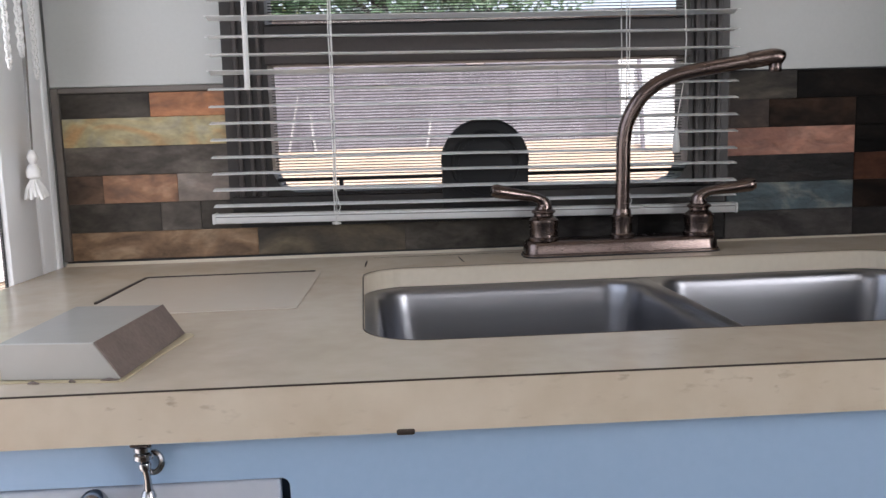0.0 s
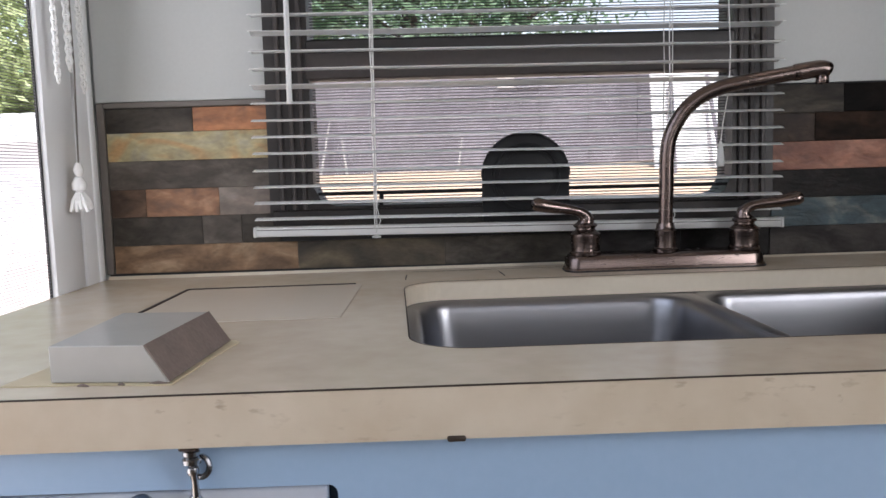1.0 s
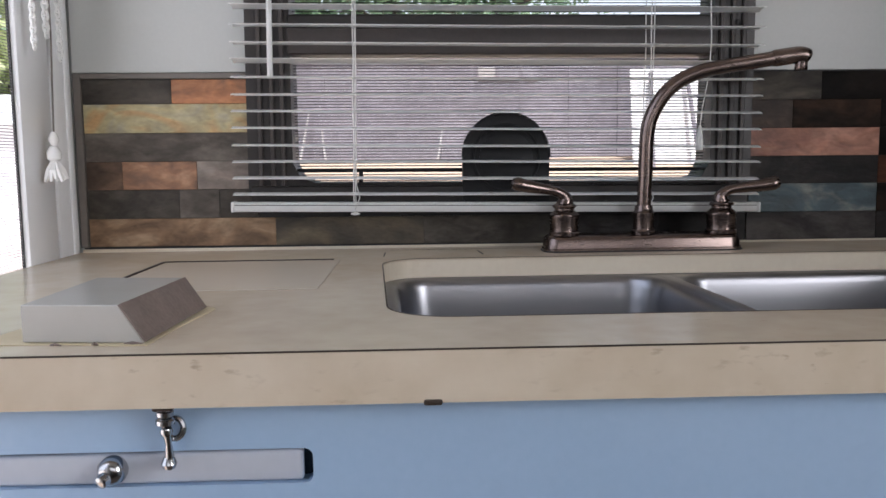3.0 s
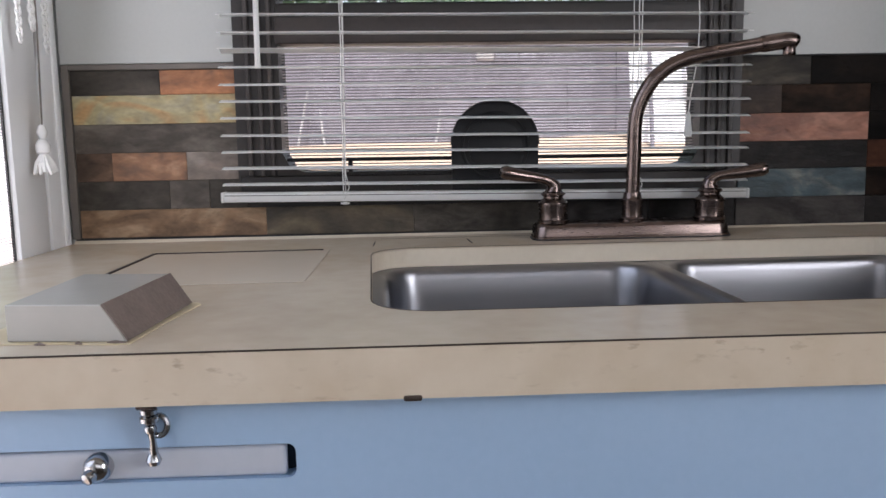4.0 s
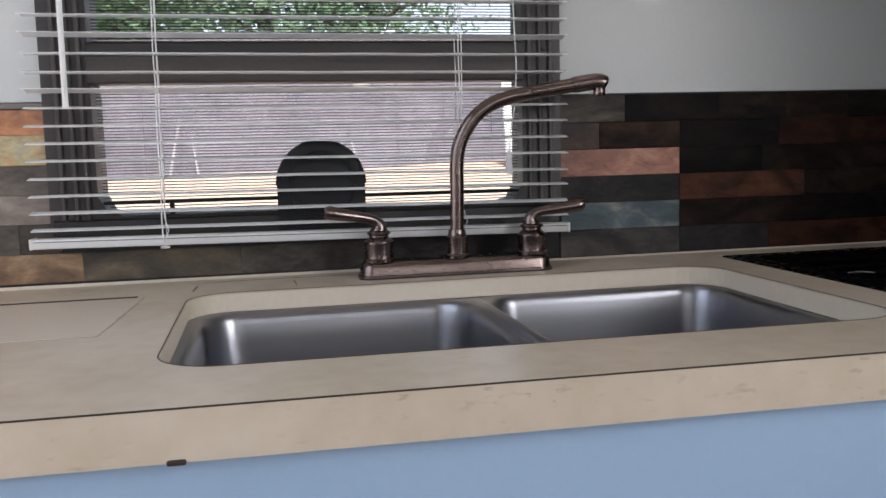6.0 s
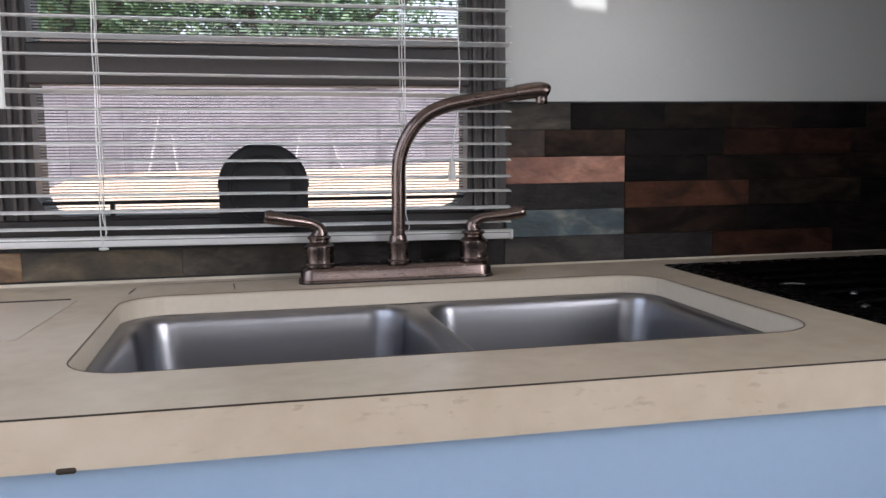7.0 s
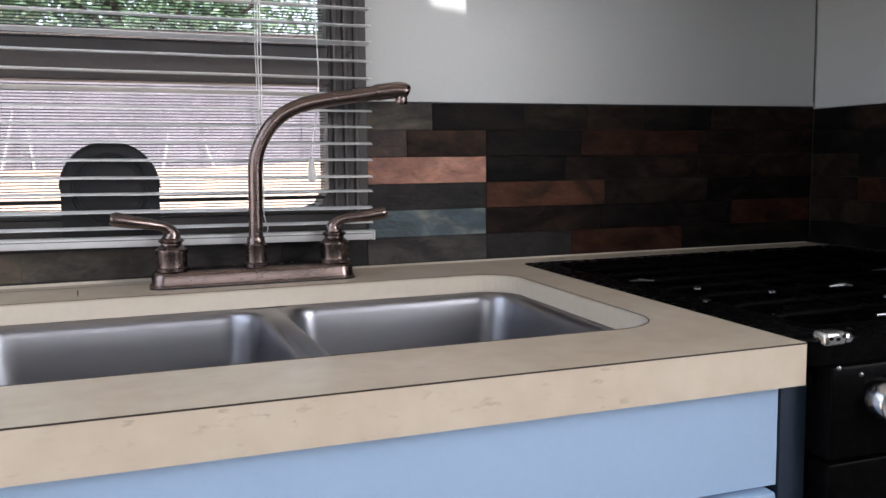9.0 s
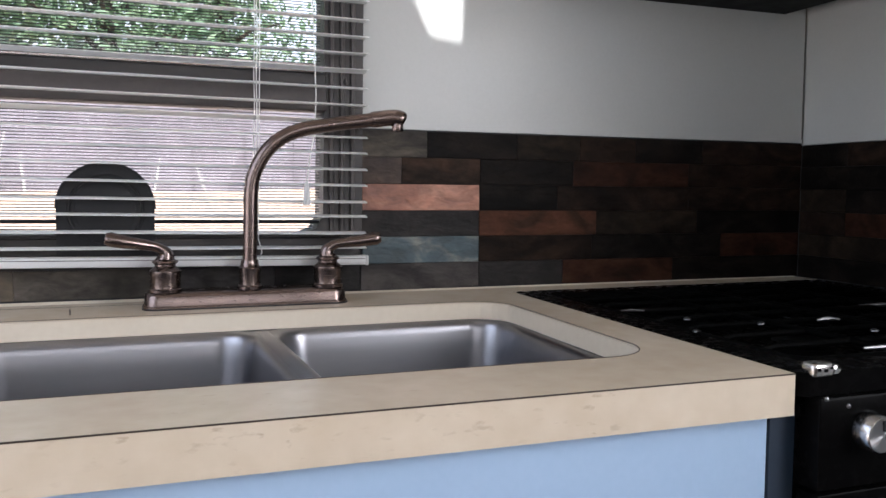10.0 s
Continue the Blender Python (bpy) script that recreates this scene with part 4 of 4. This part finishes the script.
for cx, cy, r in ((0.665, -0.215, 0.040), (0.915, -0.215, 0.034), (0.665, -0.455, 0.034), (0.915, -0.455, 0.044)):
    bn = part("burner", lathe(mesh(), [(r + 0.018, 0.0), (r + 0.016, 0.003), (r, 0.006), (r, 0.013), (r * 0.7, 0.015)], (cx, cy, 0.8708), seg=28), M["iron"], stove)
    part("burner_cap", lathe(mesh(), [(r * 0.85, 0.0), (r * 0.9, 0.003), (r * 0.8, 0.006), (r * 0.3, 0.007)], (cx, cy, 0.8862), seg=28), M["iron"], bn)
    part("igniter", lathe(mesh(), [(0.003, 0.0), (0.003, 0.012), (0.0015, 0.014)], (cx - r - 0.008, cy + 0.01, 0.8708), seg=8), M["chrome"], bn)


def grate(x0, x1):
    g = part("grate", tube(mesh(), [(x, y, 0.896) for x, y in rrect(x0, x1, -0.570, -0.100, 0.02, 4)] + [(x1, -0.13, 0.896)], 0.0045, 8), M["grate"], stove, "black wire grate")
    for y in (-0.155, -0.215, -0.275, -0.335, -0.395, -0.455, -0.515):
        part("bar", tube(mesh(), [(x0, y, 0.896), (x0 + 0.02, y, 0.899), (x1 - 0.02, y, 0.899), (x1, y, 0.896)], 0.0038, 8), M["grate"], g)
    xm = (x0 + x1) / 2
    part("bar", tube(mesh(), [(xm, -0.570, 0.896), (xm, -0.55, 0.8995), (xm, -0.12, 0.8995), (xm, -0.10, 0.896)], 0.0038, 8), M["grate"], g)
    for x in (x0, x1):
        for y in (-0.55, -0.12):
            part("foot", lathe(mesh(), [(0.005, 0.0), (0.005, 0.026), (0.003, 0.03)], (x, y, 0.868), seg=10), M["grate"], g)


grate(0.556, 0.785)
grate(0.798, 1.030)
part("control_panel", box(mesh(), 0.5240, 1.0665, -0.628, -0.598, 0.800, 0.8795, 0.003, 2), M["enamel"], stove, "black glossy control panel")
for x in (0.573, 0.672, 0.79, 0.915, 1.020):
    kb = part("knob", lathe(mesh(), [(0.0165, 0.0), (0.0170, 0.003), (0.0165, 0.006), (0.0160, 0.017), (0.0148, 0.0186)], (x, -0.628, 0.8495), (0, -1, 0), 28), M["chrome"], stove, "brushed silver control knob")
    face = part("knob_face", lathe(mesh(), [(0.0149, 0.0), (0.0145, 0.0006), (0.001, 0.0006)], (0.79, -0.33, 0.0), (0, -1, 0), 32), M["turned_metal"], kb, "radially brushed knob face")
    face.location = (x - 0.79, -0.6465 + 0.33, 0.8495)
    part("pointer", box(mesh(), x - 0.0012, x + 0.0012, -0.6482, -0.6468, 0.853, 0.862), M["black_plastic"], kb)
od = part("oven_door", box(mesh(), 0.526, 1.062, -0.626, -0.600, 0.20, 0.7965, 0.003, 2), M["enamel"], stove, "black oven door")
part("oven_handle", tube(mesh(), [(0.575, -0.622, 0.752), (0.575, -0.650, 0.752), (0.60, -0.655, 0.752), (0.99, -0.655, 0.752), (1.013, -0.650, 0.752), (1.013, -0.622, 0.752)], 0.007, 10), M["chrome"], od)
b = box(mesh(), 0.5170, 0.5395, -0.6275, -0.6110, 0.8965, 0.9085, 0.0035, 3)
box(b, 0.5375, 0.5480, -0.6260, -0.6140, 0.8975, 0.9060, 0.003, 2)
clip = part("grate_clip", b, M["worn_bright"], stove, "shiny worn metal clip at the cooktop corner")
for x0, x1, z0 in ((0.5205, 0.5245, 0.9020), (0.5275, 0.5315, 0.9010), (0.5340, 0.5365, 0.9030)):
    part("clip_slot", box(mesh(), x0, x1, -0.6282, -0.6270, z0, z0 + 0.0028, 0.0005, 1), M["iron"], clip)
part("kick_panel", box(mesh(), 0.526, 1.062, -0.612, -0.600, 0.05, 0.19, 0.004), M["enamel"], stove)
# bright rods and studs added where glints fall on the black stove
for p0, p1, r in (((0.552, -0.276), (0.580, -0.285), 0.0016), ((0.874, -0.330), (0.935, -0.346), 0.0030), ((0.643, -0.557), (0.700, -0.567), 0.0030), ((0.731, -0.407), (0.760, -0.412), 0.0032)):
    part("worn_rod", tube(mesh(), [(*p0, 0.9012), ((p0[0] + p1[0]) / 2, (p0[1] + p1[1]) / 2, 0.9022), (*p1, 0.9012)], [r * 0.5, r, r * 0.5], 8), M["glint_metal"], stove, "bright rod added as a glint on the grate")
for x, y in ((0.598, -0.3465), (0.556, -0.421), (0.745, -0.475), (0.658, -0.400)):
    part("screw", lathe(mesh(), [(0.0048, 0.0), (0.0046, 0.0016), (0.0020, 0.0030)], (x, y, 0.8985), seg=12), M["glint_metal"], stove, "small bright stud added as a glint on the grate")
for x, z in ((0.5275, 0.8785), (0.551, 0.871)):
    part("panel_screw", lathe(mesh(), [(0.0022, 0.0), (0.0018, 0.0014), (0.0006, 0.002)], (x + 0.003, -0.6278, z), (0, -1, 0), 10), M["glint_metal"], stove)
solid("filler_strip", box(mesh(), 0.4965, 0.5225, -0.602, -0.57, 0.0, 0.862), M["dark_gap"], "dark navy filler strip between cabinet and stove", "filler strip", (0.51, -0.58, 0.0), kind="structure", tilt=WORK)

# ---------------------------------------------------------------- range hood
hood = thing("range_hood", (0.80, -0.2, 1.352), "black painted range hood over the stove", "range hood", tilt=WALL)
b = mesh()
loft(b, [[(0.555, -0.40, 1.352), (1.028, -0.40, 1.352), (1.028, -0.0025, 1.352), (0.555, -0.0025, 1.352)],
         [(0.555, -0.40, 1.395), (1.028, -0.40, 1.395), (1.028, -0.0025, 1.395), (0.555, -0.0025, 1.395)],
         [(0.59, -0.30, 1.47), (1.028, -0.30, 1.47), (1.028, -0.0025, 1.47), (0.59, -0.0025, 1.47)]])
part("shell", b, M["hood"], hood, smooth=0)
part("switch_strip", box(mesh(), 0.70, 0.92, -0.4045, -0.3990, 1.362, 1.385, 0.001, 1), M["black_plastic"], hood)

# ---------------------------------------------------------------- outside
ROWS_Y = [-60, -20, -6, -2, 0.5, 1.5] + [2 + 0.5 * k for k in range(17)] + [12, 15, 20, 30, 45, 80, 160, 400]
COLS_X = [-400, -160, -80, -40, -24, -16, -12] + [-9 + 0.6 * k for k in range(31)] + [12, 16, 24, 40, 80, 160, 400]


def ease(a, b, v):
    t = min(1, max(0, (v - a) / (b - a)))
    return t * t * (3 - 2 * t)


def ground_z(x, y):
    lift = 1.74 * ease(2.0, 9.0, y) * ease(-5.0, -2.2, x)
    return -0.72 + lift + 0.05 * noise.noise(Vector((x * 0.6, y * 0.6, 1.3)))


b = mesh()
grid = [[b.verts.new((x, y, ground_z(x, y))) for x in COLS_X] for y in ROWS_Y]
for j in range(len(ROWS_Y) - 1):
    for i in range(len(COLS_X) - 1):
        b.faces.new((grid[j][i], grid[j][i + 1], grid[j + 1][i + 1], grid[j + 1][i]))
solid("ground", b, M["soil"], "dry tan dirt ground rising to a bank", "ground", kind="structure", smooth=80)

# pale gravel yard beyond the door
b = mesh()
XS, YS = [-24 + 0.6 * k for k in range(31)], [2.2 + 0.75 * k for k in range(34)]
rows = [[b.verts.new((x, y, ground_z(x, y) + 0.03)) for x in XS] for y in YS]
for ra, rb in zip(rows, rows[1:]):
    for i in range(len(XS) - 1):
        b.faces.new((ra[i], ra[i + 1], rb[i + 1], rb[i]))
solid("gravel_yard", b, M["gravel"], "pale pinkish gravel yard before the outbuilding", "gravel", kind="structure", smooth=80)

# trailer chassis skirt between floor and ground
solid("trailer_skirt", box(mesh(), -0.66, 1.13, -1.85, 0.05, -0.80, -0.045), M["white_sheet"], "white skirt under the trailer floor", "skirt", kind="structure")

shed = thing("grey_shed", (1.0, 9.6, 0.95), "long grey weathered shed on the bank behind the trailer", "shed")
part("wall", box(mesh(), -3.4, 6.5, 9.4, 11.8, 0.55, 2.50), M["grey_siding"], shed)
for k in range(16):
    x = -3.2 + 0.62 * k
    part("batten", box(mesh(), x - 0.02, x + 0.02, 9.37, 9.40, 0.6, 2.48), M["grey_siding"], shed)
part("roof", box(mesh(), -3.6, 6.7, 9.2, 12.0, 2.50, 2.60, 0.02, 1), M["rail_grey"], shed, "dark flat roof edge")
part("pale_patch_board", box(mesh(), 0.60, 0.82, 9.38, 9.40, 2.00, 2.17, 0.008, 1), M["stake"], shed, "pale board on the shed wall")
part("grey_patch_board", box(mesh(), 0.84, 1.36, 9.385, 9.40, 1.99, 2.16, 0.008, 1), M["gravel_board"], shed, "wide lighter grey board on the shed wall")

board = thing("leaning_board", (2.4, 8.1, 0.75), "large white painted board propped up outdoors", "board")
b = mesh()
box(b, 2.22, 3.15, 8.0, 8.05, 0.72, 2.02, 0.008, 1)
bmesh.ops.rotate(b, cent=(2.4, 8.0, 0.72), matrix=Euler((radians(-9), 0, 0)).to_matrix(), verts=b.verts)
part("sheet", b, M["white_sheet"], board)
part("prop", tube(mesh(), [(2.36, 7.7, 0.72), (2.42, 8.1, 1.95)], 0.025, 8), M["grey_siding"], board)
part("prop", tube(mesh(), [(2.9, 7.7, 0.70), (2.82, 8.1, 1.95)], 0.025, 8), M["grey_siding"], board)

# pale rods added to stand for streaks reflected in the window glass
for x0, x1, h in ((-1.62, -1.50, 0.62), (-1.28, -1.36, 0.40), (0.05, 0.14, 0.36), (0.66, 0.54, 0.30)):
    z0 = ground_z(x0, 9.0) - 0.05
    solid("garden_stake", tube(mesh(), [(x0, 9.0, z0), ((x0 + x1) / 2, 9.12, z0 + h * 0.55), (x1, 9.25, z0 + h + 0.1)], [0.018, 0.015, 0.010], 6), M["stake"],
          "pale rod added for a streak reflected in the window glass", "stake", (x0, 9.0, z0), "stakes by the shed")

house = thing("white_outbuilding", (-14.0, 21.0, -0.75), "low white outbuilding across the yard", "building")
part("wall", box(mesh(), -19.0, -8.0, 21.0, 25.0, -0.9, 2.1), M["white_sheet"], house)
part("roof", loft(mesh(), [[(-19.3, 20.6, 2.1), (-7.7, 20.6, 2.1), (-7.7, 25.4, 2.1), (-19.3, 25.4, 2.1)], [(-19.3, 22.6, 3.0), (-7.7, 22.6, 3.0), (-7.7, 23.4, 3.0), (-19.3, 23.4, 3.0)]]),
     M["white_sheet"], house, smooth=0)
for x in (-18.4, -9.6):
    part("window", box(mesh(), x, x + 1.0, 20.95, 21.02, 0.2, 1.2, 0.01, 1), M["grey_siding"], house)


def tree(x, y, height, spread, low, leaves, size, seed, leaf, label, lean=0.0):
    r = random.Random(seed)
    z0 = ground_z(x, y) - 0.1
    root = thing("tree", (x, y, z0), label, "tree", group="trees behind the trailer")
    trunk = [Vector((x + lean * t * t + 0.12 * math.sin(3 * t + seed), y + 0.1 * math.cos(2 * t + seed), z0 + height * 0.8 * t)) for t in [k / 8 for k in range(9)]]
    part("trunk", tube(mesh(), trunk, [0.24 * (1 - 0.85 * k / 8) * height / 8 for k in range(9)], 10), M["bark"], root)
    b, ends = mesh(), []
    for k in range(13):
        t = 0.25 + 0.72 * k / 13
        o = trunk[min(8, int(t * 8))]
        a = k * 2.4 + r.random()
        length = spread * (0.5 + 0.5 * r.random()) * (1.15 - 0.5 * t)
        tipv = o + Vector((math.cos(a) * length, math.sin(a) * length, length * (0.1 + 0.5 * r.random())))
        mid = (o + tipv) / 2 + Vector((0, 0, 0.12 * length))
        tube(b, [o, mid, tipv], [0.06, 0.04, 0.012], 6)
        for s in range(3):
            f = 0.45 + 0.27 * s
            ends.append(o.lerp(tipv, f) + Vector((r.uniform(-0.4, 0.4), r.uniform(-0.4, 0.4), r.uniform(-0.3, 0.3))))
    part("limbs", b, M["bark"], root)
    verts, faces = [], []
    for k in range(leaves):
        c = ends[r.randrange(len(ends))]
        g = Vector((r.gauss(0, 1), r.gauss(0, 1), r.gauss(0, 0.75))) * spread * 0.23
        p = c + g
        if p.z < z0 + low:
            continue
        s = size * r.uniform(0.6, 1.4)
        u = Vector((r.uniform(-1, 1), r.uniform(-1, 1), r.uniform(-0.9, 0.5))).normalized()
        v = u.orthogonal().normalized()
        w2 = u.cross(v) * 0.25 * s
        n = len(verts)
        verts += [p - u * s, p + v * s * 0.42 + w2 * 0.3, p + u * s, p - v * s * 0.42 + w2 * 0.3]
        faces += [(n, n + 1, n + 2), (n, n + 2, n + 3)]
    me = bpy.data.meshes.new("crown")
    me.from_pydata([tuple(q - Vector((x, y, z0))) for q in verts], [], faces)
    me.materials.append(leaf)
    crown = new("crown", me)
    crown.parent = root
    tagged(crown, kind="stuff")


# glowing sheet added far behind the trees to brighten the low hazy sky
haze, nt, bs = nodes_of("glowing_sky_sheet")
bs.inputs["Base Color"].default_value = (0, 0, 0, 1)
bs.inputs["Specular IOR Level"].default_value = 0
bs.inputs["Emission Color"].default_value = (0.86, 0.92, 1.0, 1)
bs.inputs["Emission Strength"].default_value = 1.0
b = mesh()
ring = [(320 * math.sin(radians(a)), 320 * math.cos(radians(a))) for a in range(-80, 81, 8)]
for (xa, ya), (xb, yb) in zip(ring, ring[1:]):
    b.faces.new([b.verts.new(p) for p in ((xa, ya, -5), (xb, yb, -5), (xb, yb, 130), (xa, ya, 130))])
solid("backdrop", b, haze, "glowing sheet standing for the pale sky low over the horizon", "sky", kind="structure", smooth=80)

GREEN = "broad green leafy tree rising behind the shed"
tree(-3.6, 14.0, 7.5, 3.0, 1.0, 9500, 0.095, 1, M["leaf"], GREEN)
tree(-0.6, 15.0, 8.0, 3.0, 1.0, 9500, 0.095, 2, M["leaf"], GREEN)
tree(1.35, 13.6, 6.2, 1.9, 0.8, 5500, 0.085, 3, M["leaf"], "younger green tree at the edge of the sky gap")
tree(-4.6, 17.5, 8.5, 3.0, 2.6, 8000, 0.14, 4, M["leaf_light"], "yellow-green sunlit tree beyond the bank")
tree(-13.5, 28.5, 10.0, 4.2, 1.2, 8500, 0.22, 5, M["leaf_light"], "tall yellow-green tree behind the white outbuilding")
tree(-19.0, 29.5, 10.5, 4.5, 1.2, 8500, 0.22, 6, M["leaf_light"], "tall yellow-green tree behind the white outbuilding")
tree(-9.5, 30.0, 9.0, 3.8, 1.2, 7000, 0.22, 7, M["leaf_light"], "sunlit green tree far across the yard")

# ---------------------------------------------------------------- slate tiles
splash = thing("backsplash", (0.0, 0.0, 0.904), "slate-look stone tile backsplash in mixed rust, charcoal and teal strips", "backsplash", kind="structure", tilt=WALL)
ROWS_Z = [1.1345, 1.0962, 1.0577, 1.0195, 0.9815, 0.9425, 0.9045]
LEFT = [
    [(-0.609, "lit_charcoal"), (-0.491, "orange"), (-0.386, "")],
    [(-0.609, "ochre"), (-0.386, "")],
    [(-0.609, "stone"), (-0.386, "")],
    [(-0.609, "earth"), (-0.561, "amber"), (-0.461, "sand"), (-0.380, "")],
    [(-0.609, "lit_charcoal"), (-0.486, "stone"), (-0.432, "lit_charcoal"), (-0.380, "")],
    [(-0.609, "loam"), (-0.357, "olive"), (-0.155, "lit_charcoal"), (0.02, "slate"), (0.17, "charcoal"), (0.2915, "")],
]
# shade at this end is put into the darker tile tones
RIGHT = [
    [(0.2945, "mottled"), (0.392, "shaded_charcoal"), (0.537, "shaded_olive"), (0.644, "shaded_brown"), (0.744, "shaded_charcoal"), (0.872, "shaded_brown"), (1.0775, "")],
    [(0.2945, "taupe"), (0.353, "brown"), (0.476, "shaded_charcoal"), (0.633, "shaded_rust"), (0.846, "shaded_brown"), (1.0775, "")],
    [(0.2945, "copper"), (0.475, "shaded_charcoal"), (0.606, "shaded_brown"), (0.847, "shaded_brown"), (1.0775, "")],
    [(0.2945, "charcoal"), (0.475, "rust"), (0.675, "shaded_olive"), (0.865, "shaded_charcoal"), (1.0775, "")],
    [(0.2945, "teal"), (0.475, "shaded_brown"), (0.668, "shaded_charcoal"), (0.914, "shaded_rust"), (1.0775, "")],
    [(0.2925, "slate"), (0.475, "charcoal"), (0.617, "shaded_rust"), (0.819, "shaded_charcoal"), (1.0775, "")],
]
rng = random.Random(21)


def tile(x0, x1, z0, z1, tone):
    bm = mesh()
    g = 0.00015
    proud = rng.uniform(0.0, 0.0008)
    box(bm, x0 + g, x1 - g, -proud, 0.0055, z0 + g, z1 - g, 0.0005, 1)
    part("tile", bm, M[tone], splash, smooth=0)


for side in (LEFT, RIGHT):
    for k, row in enumerate(side):
        for (xa, tone), (xb, _) in zip(row, row[1:]):
            top_z = ROWS_Z[k]
            if side is LEFT and k == 0:
                top_z = 1.1285
            tile(xa, xb, ROWS_Z[k + 1], top_z, tone)
for xa, xb, zt in ((-0.618, -0.378, 1.130), (-0.378, 0.292, 0.962), (0.292, 1.0775, 1.1348)):
    part("backing", box(mesh(), xa, xb, 0.0028, 0.0042, 0.885, zt), M["gasket"], splash, "dark grout behind the tiles", smooth=0)
b = mesh()
box(b, -0.6205, -0.610, -0.003, 0.005, 0.9035, 1.137, 0.001, 1)
part("edge_trim", b, M["trim"], splash, "grey-brown edge trim")
part("edge_trim", box(mesh(), -0.6100, -0.3905, -0.003, 0.005, 1.1292, 1.137, 0.001, 1), M["trim"], splash)
# shade under the panel's lower edge, put in as a black strip
part("shadow_gap", box(mesh(), 0.2925, 1.0745, -0.0005, 0.0035, 1.1346, 1.1365), M["gasket"], splash, "black strip painted for the shadow under the white panel")

# tiles on the side wall above the stove
splash2 = thing("backsplash_side", (1.076, -0.3, 0.904), "slate-look tile strips on the side wall, painted in shaded tones", "backsplash", kind="structure")
part("backing", box(mesh(), 1.0785, 1.0802, -1.1, 0.0025, 0.86, 1.1275), M["gasket"], splash2, "dark grout behind the tiles", smooth=0)
# side wall in the darker copies only, its shade painted in
tones = ["shaded_charcoal", "shaded_brown", "shaded_rust", "shaded_charcoal", "shaded_olive", "shaded_brown", "shaded_olive", "shaded_charcoal"]
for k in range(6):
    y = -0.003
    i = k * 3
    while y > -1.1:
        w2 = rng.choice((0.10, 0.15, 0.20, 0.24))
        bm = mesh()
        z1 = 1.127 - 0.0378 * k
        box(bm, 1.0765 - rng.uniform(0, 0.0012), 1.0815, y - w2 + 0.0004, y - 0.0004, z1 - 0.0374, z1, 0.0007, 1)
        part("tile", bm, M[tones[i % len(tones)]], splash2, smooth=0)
        y -= w2
        i += 1
